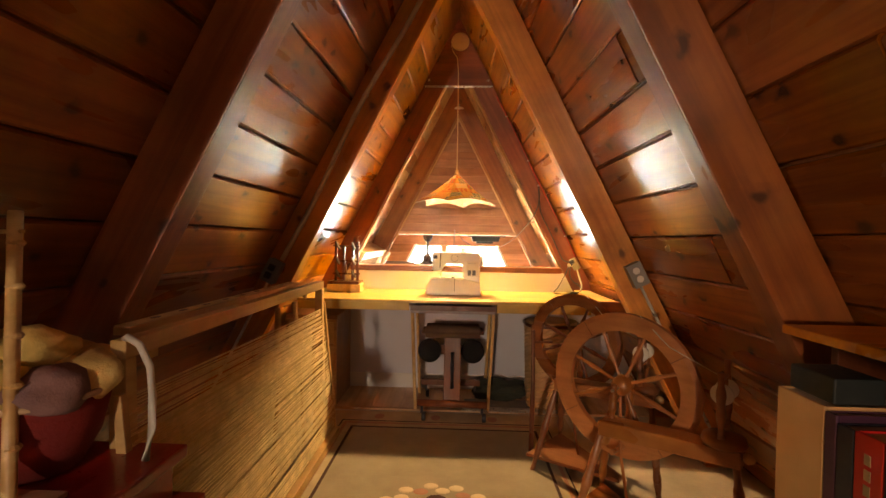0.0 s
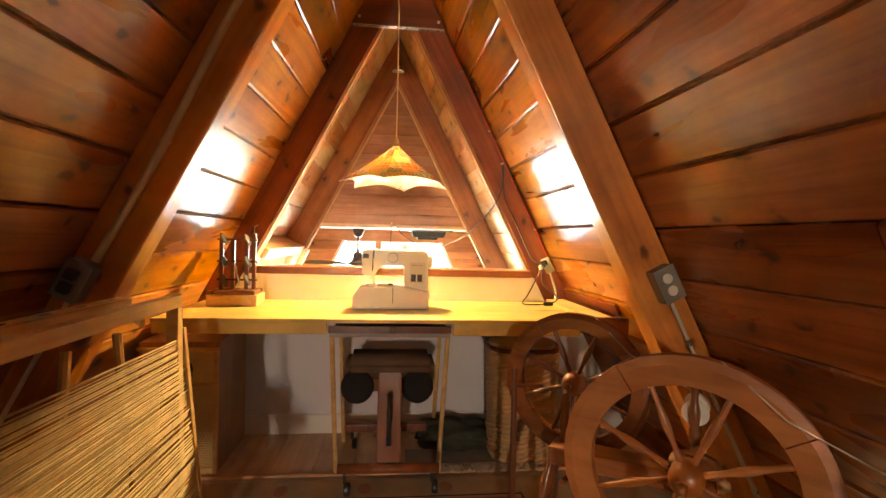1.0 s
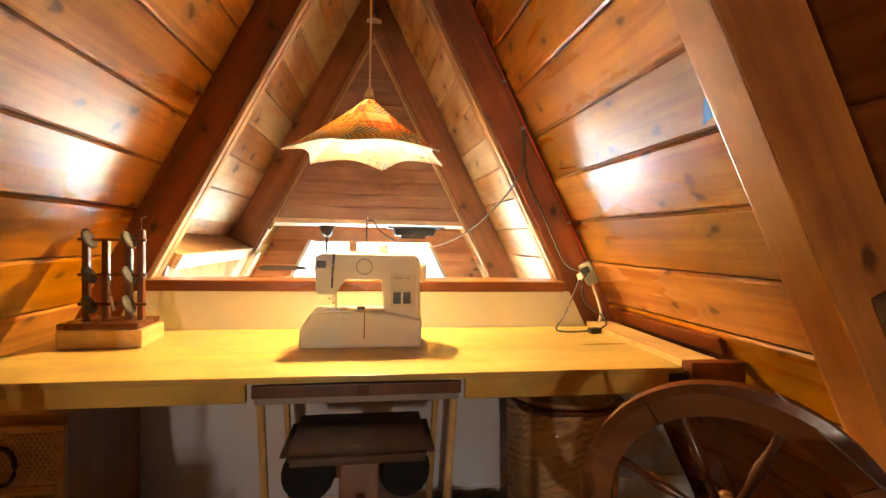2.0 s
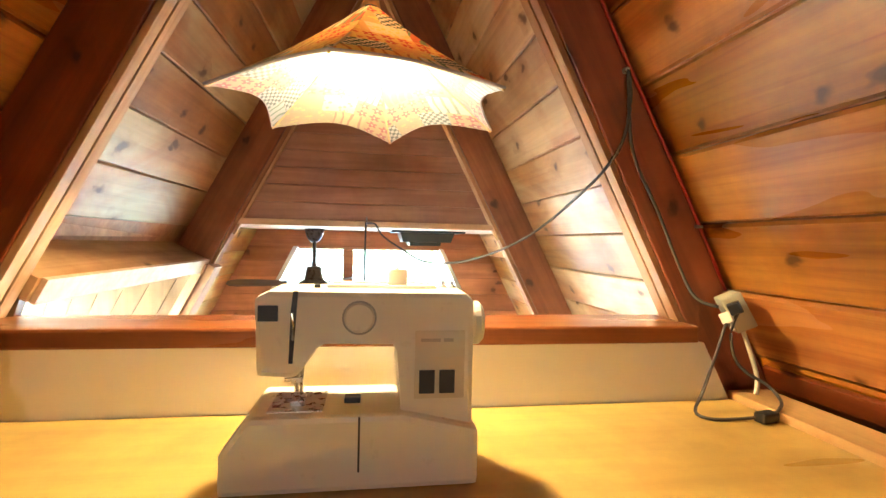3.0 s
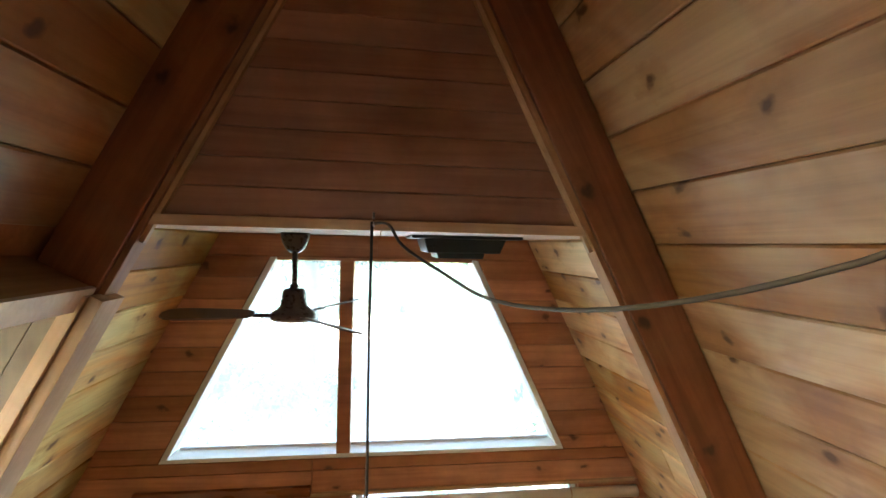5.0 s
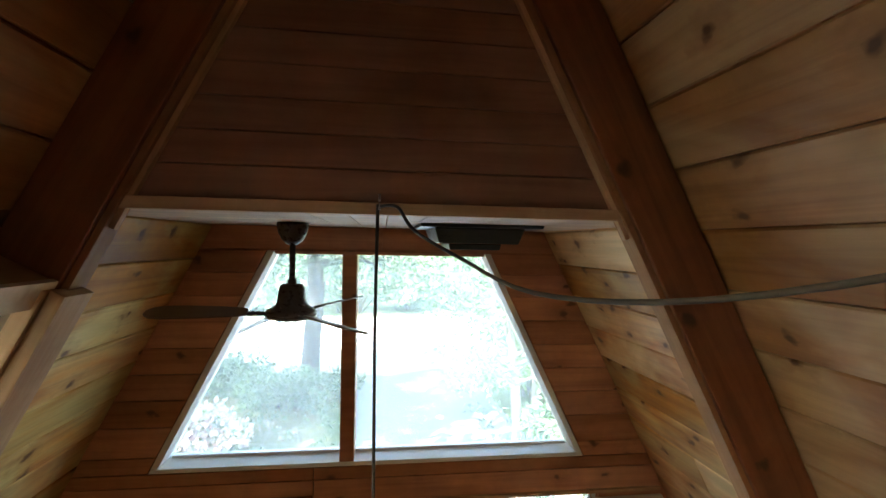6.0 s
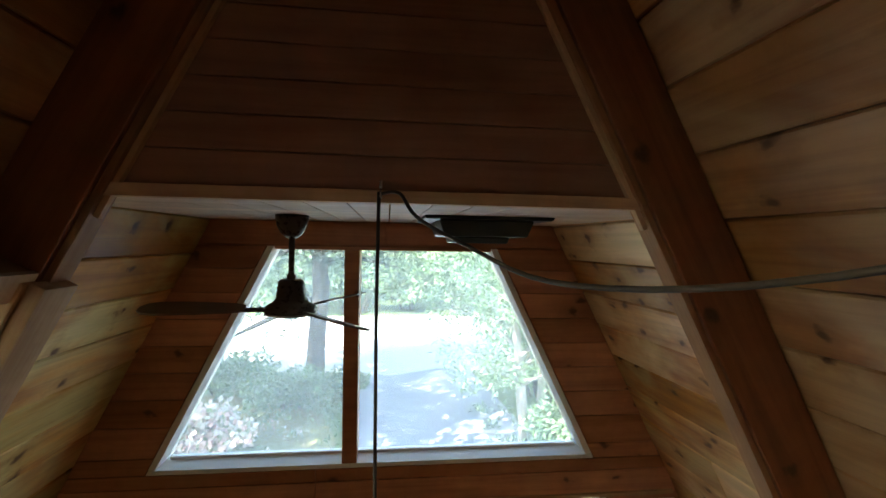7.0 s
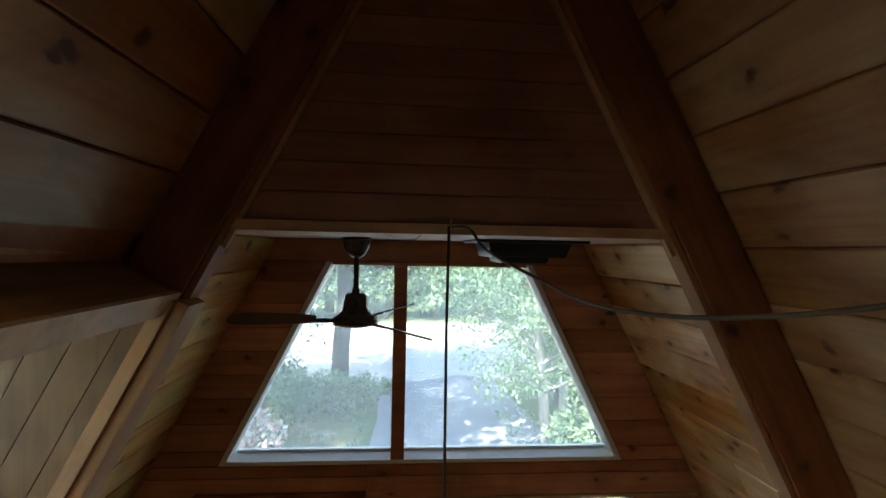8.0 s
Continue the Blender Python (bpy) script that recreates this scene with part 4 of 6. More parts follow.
part("dial_ring", lathem([(0.023, 0.0), (0.0255, 0.0), (0.0255, 0.003), (0.023, 0.003)], 28, pose(-0.003, 3.3002, 0.992, 90)), M_GREYBOX, machine)
part("hand_wheel", lathem([(0.0, 0.0), (0.033, 0.0), (0.036, 0.006), (0.036, 0.016), (0.03, 0.022), (0.0, 0.024)], 28, pose(0.1735, 3.355, 0.975, 0, 90)), M_CREAM, machine, smooth=False)
part("badge", boxm((-0.148, 3.297, 0.987), (-0.120, 3.301, 1.010), 0.001), M_BLACK, machine)
M_BADGE = plain("faded_grey_print", (0.46, 0.42, 0.35), 0.5)
M_PANELFACE = plain("ivory_panel", (0.66, 0.61, 0.50), 0.4)
pf = part("control_panel", boxm((0.081, 3.2985, 0.868), (0.158, 3.3005, 0.972), 0.0008), M_PANELFACE, machine)
for x in (0.088, 0.119):
    part("window", boxm((x, 3.2965, 0.876), (x + 0.024, 3.299, 0.912), 0.001), M_BLACK, pf)
for x, w in ((0.09, 0.03), (0.125, 0.015)):
    part("lettering_bar", boxm((x, 3.2975, 0.955), (x + w, 3.2987, 0.960)), M_BADGE, pf)
part("thread_slot", prismm([(-0.104, 0.925), (-0.0985, 0.925), (-0.094, 1.0), (-0.092, 1.031), (-0.099, 1.031), (-0.102, 1.0)], 3.297, 3.32, "y", 0.001), M_BLACK, machine)
part("take_up_lever", tubem([(-0.098, 3.296, 0.96), (-0.097, 3.292, 0.985), (-0.099, 3.293, 1.0)], 0.002, 6), M_STEEL, machine)
part("needle_bar", tubem([(-0.10, 3.35, 0.905), (-0.10, 3.35, 0.868)], 0.0035, 8), M_STEEL, machine)
part("presser_bar", tubem([(-0.092, 3.352, 0.905), (-0.092, 3.352, 0.862)], 0.003, 8), M_STEEL, machine)
part("needle_clamp", boxm((-0.108, 3.343, 0.882), (-0.092, 3.357, 0.890), 0.001), M_STEEL, machine)
part("presser_foot", boxm((-0.105, 3.325, 0.853), (-0.085, 3.365, 0.860), 0.001), M_STEEL, machine)
part("thumb_screw", tubem([(-0.108, 3.35, 0.886), (-0.118, 3.35, 0.886)], 0.003, 8), M_STEEL, machine)
part("needle_plate", boxm((-0.135, 3.30, 0.8505), (-0.055, 3.39, 0.8535), 0.0008), M_STEEL, machine)
part("lever", tubem([(-0.045, 3.36, 0.961), (-0.03, 3.352, 0.957), (0.05, 3.352, 0.958)], 0.003, 6), M_BLACK, machine)
part("bobbin_latch", boxm((-0.025, 3.33, 0.8525), (0.0, 3.35, 0.862), 0.002), M_BLACK, machine)
part("spool_pin", tubem([(0.057, 3.385, 1.028), (0.057, 3.385, 1.064)], 0.0028, 8), M_STEEL, machine)
part("thread_guide", boxm((-0.075, 3.345, 1.03), (-0.066, 3.353, 1.037), 0.001), M_BLACK, machine)
for dx in (0.135, 0.15):
    part("bobbin_winder", lathem([(0.0, 0.0), (0.007, 0.0), (0.007, 0.004), (0.003, 0.006), (0.003, 0.012), (0.0, 0.013)], 14, pose(dx, 3.385, 1.029)), M_STEEL, machine)
part("top_tray", boxm((-0.05, 3.358, 1.0285), (0.112, 3.412, 1.0332), 0.001), M_CREAM, machine)
for lo, hi in (((-0.056, 3.350), (0.118, 3.3578)), ((-0.056, 3.4122), (0.118, 3.422)), ((-0.056, 3.358), (-0.0502, 3.412)), ((0.1122, 3.358), (0.118, 3.412))):
    part("tray_rim", boxm((lo[0], lo[1], 1.0285), (hi[0], hi[1], 1.0358), 0.001), M_CREAM, machine)
spool = tagged(part("thread_spool", lathem([(0.004, 0.001), (0.0155, 0.0), (0.0165, 0.002), (0.0165, 0.024), (0.0155, 0.0262), (0.013, 0.0262), (0.012, 0.0245), (0.004, 0.0245)], 40, pose(0.057, 3.385, 1.0335)), plain("cream_thread", (0.78, 0.74, 0.64), 0.7, 0, 0.06, 40, 0.1)), "spool of cream thread on top of the sewing machine", "spool")

# ---- patchwork lamp shade on its cord ----
def math_node(nt, op, a, b=0.0, c=0.0):
    n = nd(nt, "Math", i0=a, i1=b, i2=c)
    n.operation = op
    return n.outputs[0]


def printed_cloth(name, wash, tone, thin):
    """Cotton print of patches: flowers, checks, dots, leaves and stripes; UV in metres on each panel."""
    m, nt, bs = nodes_of(name)
    uv = nd(nt, "SeparateXYZ", Vector=nd(nt, "UVMap").outputs[0]).outputs
    x, y = uv[0], uv[1]
    row = math_node(nt, "FLOOR", math_node(nt, "DIVIDE", y, 0.066))
    xs = math_node(nt, "ADD", x, math_node(nt, "MULTIPLY", row, 0.037))
    colm = math_node(nt, "FLOOR", math_node(nt, "DIVIDE", xs, 0.088))
    cell = nd(nt, "CombineXYZ", X=colm, Y=row, Z=nd(nt, "ObjectInfo").outputs["Random"])
    wn = nd(nt, "TexWhiteNoise", Vector=cell.outputs[0])
    pick = wn.outputs["Value"]
    hue = nd(nt, "SeparateXYZ", Vector=wn.outputs["Color"]).outputs
    ground = ramp(nt, hue[0], ((0.0, (0.86, 0.44, 0.10)), (0.2, (0.84, 0.70, 0.36)), (0.38, (0.50, 0.44, 0.54)), (0.55, (0.82, 0.52, 0.22)), (0.7, (0.84, 0.80, 0.66)), (0.86, (0.68, 0.20, 0.10))))
    ground.node.color_ramp.interpolation = "CONSTANT"
    # flowers on a 36 mm grid
    fx = math_node(nt, "SUBTRACT", math_node(nt, "FRACT", math_node(nt, "DIVIDE", xs, 0.036)), 0.5)
    fy = math_node(nt, "SUBTRACT", math_node(nt, "FRACT", math_node(nt, "DIVIDE", y, 0.033)), 0.5)
    rad = math_node(nt, "SQRT", math_node(nt, "ADD", math_node(nt, "MULTIPLY", fx, fx), math_node(nt, "MULTIPLY", fy, fy)))
    lobes = math_node(nt, "ADD", math_node(nt, "MULTIPLY", math_node(nt, "COSINE", math_node(nt, "MULTIPLY", math_node(nt, "ARCTAN2", fy, fx), 5.0)), 0.12), 0.33)
    petal = math_node(nt, "LESS_THAN", rad, lobes)
    eye = math_node(nt, "LESS_THAN", rad, 0.10)
    flowers = mixc(nt, eye, mixc(nt, petal, (0.86, 0.56, 0.20), (0.66, 0.07, 0.05)), (0.88, 0.78, 0.40))
    chk = nd(nt, "TexChecker", Vector=nd(nt, "CombineXYZ", X=x, Y=y).outputs[0], Color1=(0.07, 0.11, 0.08, 1), Color2=(0.84, 0.80, 0.68, 1), Scale=95.0).outputs[0]
    dots = nd(nt, "TexVoronoi", Vector=nd(nt, "CombineXYZ", X=x, Y=y).outputs[0], Scale=70.0)
    spots = mixc(nt, math_node(nt, "LESS_THAN", dots.outputs["Distance"], 0.36), ground, (0.88, 0.72, 0.22))
    wav = nd(nt, "TexWave", Vector=nd(nt, "CombineXYZ", X=x, Y=y).outputs[0], Scale=13.0, Distortion=5.0, Detail=1.5)
    leaf = mixc(nt, math_node(nt, "GREATER_THAN", wav.outputs["Fac"], 0.80), ground, (0.22, 0.34, 0.20))
    swirl = mixc(nt, math_node(nt, "GREATER_THAN", wav.outputs["Fac"], 0.84), (0.86, 0.66, 0.24), (0.62, 0.26, 0.10))
    col = swirl
    for lim, c in ((0.90, leaf), (0.76, spots), (0.54, chk), (0.38, flowers)):
        col = mixc(nt, math_node(nt, "LESS_THAN", pick, lim), col, c)
    weave = nd(nt, "TexNoise", Vector=nd(nt, "CombineXYZ", X=x, Y=y).outputs[0], Scale=420.0, Detail=2.0).outputs[0]
    col = mixc(nt, 0.35, col, ramp(nt, weave, ((0.3, (0.75, 0.74, 0.72)), (0.7, (1.1, 1.1, 1.1)))), "MULTIPLY")
    col = mixc(nt, wash, col, (0.86, 0.82, 0.74))
    col = mixc(nt, 1.0, col, tone, "MULTIPLY")
    nt.links.new(col, bs.inputs["Base Color"])
    bs.inputs["Roughness"].default_value = 0.85
    tl = nd(nt, "BsdfTranslucent", Color=col)
    mx = nd(nt, "MixShader", i0=thin, i1=bs.outputs[0], i2=tl.outputs[0])
    nt.links.new(mx.outputs[0], nt.nodes["Material Output"].inputs[0])
    return m


M_SHADE = printed_cloth("patchwork_cloth", 0.0, (0.96, 0.74, 0.52), 0.32)
M_LINING = printed_cloth("printed_lining", 0.30, (0.42, 0.48, 0.62), 0.30)
M_BIND = plain("lilac_grey_binding", (0.46, 0.42, 0.44), 0.8)
M_BULB, nt, bs = nodes_of("lit_bulb")
bs.inputs["Emission Color"].default_value = (1.0, 0.78, 0.45, 1)
bs.inputs["Emission Strength"].default_value = BULB_GLOW

LX, LY, RIM_Z, TOP_Z, RS = 0.0, 3.6, 1.383, 1.612, 0.312
lamp = thing("pendant_lamp", "pendant lamp with six-sided patchwork cloth umbrella shade, lit", "lamp")


def rim_at(k):
    a = radians(80 + 60 * k)
    return Vector((LX + RS * math.cos(a), LY + RS * math.sin(a), RIM_Z))


apex = Vector((LX, LY, TOP_Z))
shade = None
for k in range(6):
    a, b = rim_at(k), rim_at(k + 1)
    bm = bmesh.new()
    NU, NV = 8, 8
    grid = []
    for i in range(NU + 1):
        u = 0.06 + 0.94 * i / NU
        row = []
        for j in range(NV + 1):
            w = j / NV
            e = a.lerp(b, w)
            bow = math.sin(math.pi * w)
            e = e + (Vector((LX, LY, RIM_Z)) - e) * 0.13 * bow * u + Vector((0, 0, 0.026 * bow * u))
            p = apex.lerp(e, u)
            p.z -= 0.012 * math.sin(math.pi * u)
            row.append(bm.verts.new(p))
        grid.append(row)
    for i in range(NU):
        for j in range(NV):
            bm.faces.new((grid[i][j], grid[i][j + 1], grid[i + 1][j + 1], grid[i + 1][j]))
    layer = bm.loops.layers.uv.new("cloth")
    for i in range(NU):
        for j in range(NV):
            f = bm.faces[i * NV + j] if bm.faces.ensure_lookup_table() is None else None
            for lp, (di, dj) in zip(f.loops, ((0, 0), (0, 1), (1, 1), (1, 0))):
                u = 0.06 + 0.94 * (i + di) / NU
                lp[layer].uv = (0.5 + ((j + dj) / NV - 0.5) * u * RS, u * 0.39)
    lin = bm.copy()
    for vtx in lin.verts:
        vtx.co.z -= 0.003
        vtx.co += (Vector((LX, LY, vtx.co.z)) - vtx.co) * 0.006
    part("shade_panel", bm, M_SHADE, lamp, "printed patchwork cloth panel", True)
    part("lining_panel", lin, M_LINING, lamp, "pale printed lining", True)
    edge = []
    for j in range(NV + 1):
        w = j / NV
        e = a.lerp(b, w)
        bow = math.sin(math.pi * w)
        edge.append(e + (Vector((LX, LY, RIM_Z)) - e) * 0.13 * bow + Vector((0, 0, 0.026 * bow)))
    part("edge_binding", tubem(edge, 0.003, 6), M_BIND, lamp)
    part("rib", tubem([apex - Vector((0, 0, 0.012)), apex.lerp(a, 0.5) - Vector((0, 0, 0.017)), a - Vector((0, 0, 0.004))], 0.003, 6), M_LOOM, lamp)
part("finial", lathem([(0.0, 0.035), (0.008, 0.03), (0.012, 0.02), (0.016, 0.004), (0.02, -0.012), (0.0, -0.012)], 14, pose(LX, LY, TOP_Z)), M_LOOM, lamp, "small wooden finial", True)
part("socket", lathem([(0.0, 0.0), (0.014, 0.0), (0.016, -0.015), (0.014, -0.026), (0.0, -0.026)], 14, pose(LX, LY, TOP_Z - 0.008)), M_BLACK, lamp)
bulb = part("bulb", lathem([(0.012, 0.035), (0.014, 0.025), (0.028, 0.0), (0.03, -0.014), (0.024, -0.03), (0.0, -0.038)], 16, pose(LX, LY, 1.545)), M_BULB, lamp, "glowing bulb", True)
bulb.visible_shadow = False
part("cord", tubem([(LX, LY, TOP_Z + 0.03), (LX, LY + 0.003, 1.9), (LX - 0.002, 3.61, 2.36), (-0.012, 3.618, 2.47), (-0.045, 3.62, 2.52), (-0.058, 3.62, 2.56), (-0.03, 3.62, 2.60), (0.0, 3.625, 2.60)], 0.0035, 8), M_CONDUIT, lamp, "tan fabric cord")
part("canopy", lathem([(0.0, 0.0), (0.068, 0.0), (0.066, 0.008), (0.05, 0.016), (0.0, 0.018)], 24, pose(0.008, 3.634, 2.595, 90)), M_CONDUIT, lamp, "round tan ceiling plate", True)
knob = thing("hook_plate", "small cream round hook plate at the rafters' peak", "hook")
part("plate", lathem([(0.0, 0.0), (0.045, 0.0), (0.047, 0.008), (0.03, 0.014), (0.0, 0.015)], 20, pose(0, 4.775, 2.42)), M_CREAM, knob, smooth=False)
part("stem", tubem([(0, 4.775, 2.434), (0, 4.776, 2.47)], 0.008, 8), M_GREYBOX, knob)

# ---- ceiling fan and hood under the soffit ----
FX, FY = -0.335, 5.41
fan = thing("ceiling_fan", "dark brown three-bladed ceiling fan at rest under the soffit", "ceiling fan")
part("canopy", lathem([(0.0, 1.1645), (0.056, 1.1645), (0.056, 1.15), (0.05, 1.125), (0.036, 1.10), (0.018, 1.085), (0.0, 1.083)], 24, pose(FX, FY, 0)), M_FANBROWN, fan, smooth=True)
part("rod", tubem([(FX, FY, 1.09), (FX, FY, 0.93)], 0.011, 12), M_FANBROWN, fan)
part("collar", lathem([(0.0, 0.962), (0.016, 0.962), (0.018, 0.94), (0.0, 0.94)], 14, pose(FX, FY, 0)), M_FANBROWN, fan)
motor = part("motor", lathem([(0.0, 0.944), (0.034, 0.943), (0.043, 0.935), (0.047, 0.91), (0.052, 0.875), (0.064, 0.862), (0.084, 0.85), (0.091, 0.838), (0.086, 0.822), (0.055, 0.814), (0.0, 0.812)], 28, pose(FX, FY, 0)), M_FANBROWN, fan, "bell-shaped dark motor housing", True)
part("chrome_ring", lathem([(0.072, 0.8195), (0.0885, 0.8225), (0.090, 0.828), (0.072, 0.828)], 28, pose(FX, FY, 0)), M_STEEL, motor)
blade_pts = [(0.150, -0.022), (0.17, -0.034), (0.24, -0.046), (0.36, -0.056), (0.43, -0.055), (0.465, -0.042), (0.482, -0.015), (0.48, 0.015), (0.46, 0.036), (0.42, 0.046), (0.3, 0.042), (0.2, 0.034), (0.165, 0.028), (0.150, 0.016)]
for deg in (184, 64, -56):
    m = pose(FX, FY, 0.842, 0, 0, deg)
    bm = bmesh.new()
    vs = prism(bm, blade_pts, -0.003, 0.003, "z")
    bmesh.ops.transform(bm, matrix=pose(0, 0, 0, -16), verts=bm.verts)
    ob = part("blade", bm, M_BLADE, fan)
    ob.matrix_basis = m
    bm = bmesh.new()
    box(bm, (0.075, -0.016, -0.004), (0.2, 0.016, 0.001), 0.002)
    ob = part("blade_iron", bm, M_FANBROWN, ob)
    ob.matrix_basis = pose(0, 0, -0.004, -16)
hood = thing("ceiling_speaker", "stepped black metal housing fixed under the soffit", "vent")
def frustum(x0, x1, y0, y1, z0, z1, inset):
    bm = bmesh.new()
    top = [bm.verts.new(p) for p in ((x0, y0, z1), (x1, y0, z1), (x1, y1, z1), (x0, y1, z1))]
    lo = [bm.verts.new(p) for p in ((x0 + inset, y0 + inset, z0), (x1 - inset, y0 + inset, z0), (x1 - inset, y1 - inset, z0), (x0 + inset, y1 - inset, z0))]
    bm.faces.new(top)
    bm.faces.new(lo[::-1])
    for i in range(4):
        bm.faces.new((top[i], lo[i], lo[(i + 1) % 4], top[(i + 1) % 4]))
    bmesh.ops.bevel(bm, geom=list(bm.edges), offset=0.003, segments=1, affect="EDGES")
    return bm
M_HOOD = plain("dark_green_black_metal", (0.018, 0.028, 0.026), 0.35, 0.3)
part("flange", frustum(0.11, 0.535, 5.2, 5.6, 1.154, 1.1655, 0.004), M_HOOD, hood)
part("upper_step", frustum(0.16, 0.475, 5.23, 5.57, 1.10, 1.153, 0.018), M_HOOD, hood)
part("lower_step", frustum(0.215, 0.405, 5.28, 5.52, 1.078, 1.0995, 0.006), M_HOOD, hood)

# ---- cables ----
def bend(knees, steps=5):
    """A smooth path through a few points."""
    knees = [Vector(p) for p in knees]
    path = []
    for i in range(len(knees) - 1):
        a, b, c, d = knees[max(0, i - 1)], knees[i], knees[i + 1], knees[min(len(knees) - 1, i + 2)]
        for j in range(steps):
            f = j / steps
            path.append(0.5 * (2 * b + (c - a) * f + (2 * a - 5 * b + 4 * c - d) * f * f + (3 * b - a - 3 * c + d) * f ** 3))
    return path + [knees[-1]]


swag = thing("swag_cable", "grey cable looped from the panel hook to the rafter", "cable")
P1 = Vector((0.593, 3.648, 1.331))
pts = bend([(-0.022, 4.805, 1.185), (0.018, 4.732, 1.180), (0.052, 4.667, 1.127), (0.13, 4.52, 1.072), (0.214, 4.36, 1.028), (0.331, 4.14, 1.045), (0.456, 3.905, 1.125), (0.555, 3.72, 1.255), P1])
part("cable", tubem(pts, 0.0038, 8), M_CABLE, swag, smooth=True)
part("tail", tubem(bend([P1, (0.612, 3.64, 1.39), (0.622, 3.643, 1.47), (0.612, 3.64, 1.53), (0.618, 3.645, 1.46), (0.635, 3.646, 1.33), (0.70, 3.645, 1.20), (0.765, 3.645, 1.06), (0.80, 3.63, 0.985), (0.84, 3.60, 0.965)]), 0.004, 8), M_CABLE, swag, smooth=True)
part("hook", tubem([(-0.022, 4.812, 1.215), (-0.022, 4.796, 1.20), (-0.022, 4.797, 1.18), (-0.022, 4.812, 1.178)], 0.0035, 6), M_STEEL, swag, "small steel hook")
part("screw", lathem([(0.0, 0.0), (0.008, 0.0), (0.006, 0.012), (0.0, 0.013)], 10, pose(0.614, 3.659, 1.535, 90)), M_STEEL, swag)
pull = tagged(part("hanging_cord", tubem([(-0.026, 4.806, 1.19), (-0.028, 4.80, 0.9), (-0.024, 4.801, 0.4), (-0.03, 4.80, -0.2), (-0.028, 4.80, -1.2)], 0.0042, 8), M_CABLE, smooth=True), "dark cord hanging straight down from the panel hook", "cord")
red = thing("red_cable", "red cable stapled along the edge of the rafter", "cable")
def on_face(y, z, off, n=0.0):
    return (hw(y, z) - off, y - n, z)
part("cable", tubem([on_face(3.655, zz, 0.012 + 0.004 * math.sin(zz * 9)) for zz in (2.2, 2.0, 1.8, 1.6, 1.4, 1.25, 1.1, 1.0)], 0.004, 8), M_REDCABLE, red, smooth=True)
for zz in (1.16, 1.72, 2.05):
    part("staple", boxm((hw(3.655, zz) - 0.022, 3.648, zz - 0.004), (hw(3.655, zz) - 0.004, 3.659, zz + 0.004), 0.002), M_STEEL, red)
plug = thing("plug_box", "beige surface socket box with plugs on the rafter above the desk", "socket")
bx = boxm((-0.024, -0.028, -0.045), (0.024, 0.028, 0.045), 0.005)
ob = part("box", bx, plain("beige_green_plastic", (0.40, 0.38, 0.26), 0.45), plug)
ob.matrix_basis = pose(0.885, 3.60, 0.955, 0, -27, -22)
ob = part("plug", boxm((-0.014, -0.03, -0.014), (0.014, 0.0, 0.014), 0.004), M_BLACK, plug, "black plug")
ob.matrix_basis = pose(0.862, 3.575, 0.968, 0, -27, -40)
ob = part("plug", boxm((-0.013, -0.026, -0.013), (0.013, 0.0, 0.013), 0.004), M_WHITECABLE, plug, "pale plug")
ob.matrix_basis = pose(0.852, 3.578, 0.945, 0, -27, -60)
part("drop_cable", tubem(bend([(0.897, 3.59, 0.915), (0.915, 3.585, 0.86), (0.932, 3.58, 0.80), (0.922, 3.57, 0.762)]), 0.0055, 8), M_WHITECABLE, plug, "white drop cable", True)
part("cable", tubem(bend([(0.846, 3.57, 0.945), (0.825, 3.562, 0.92), (0.80, 3.552, 0.87), (0.752, 3.53, 0.79), (0.716, 3.508, 0.752), (0.728, 3.482, 0.7445), (0.785, 3.474, 0.7445), (0.83, 3.466, 0.750)]), 0.0036, 8), M_CABLE, plug, smooth=True)
part("cable", tubem(bend([(0.862, 3.56, 0.965), (0.838, 3.555, 0.92), (0.842, 3.55, 0.86), (0.865, 3.54, 0.825), (0.90, 3.515, 0.80), (0.906, 3.485, 0.772), (0.872, 3.466, 0.755)]), 0.0036, 8), M_CABLE, plug, smooth=True)
pl = part("loose_plug", boxm((-0.024, -0.013, 0.0), (0.024, 0.013, 0.022), 0.006), M_BLACK, plug, "black loose plug lying on the desk")
pl.matrix_basis = pose(0.848, 3.462, 0.7405, 0, 0, 12)


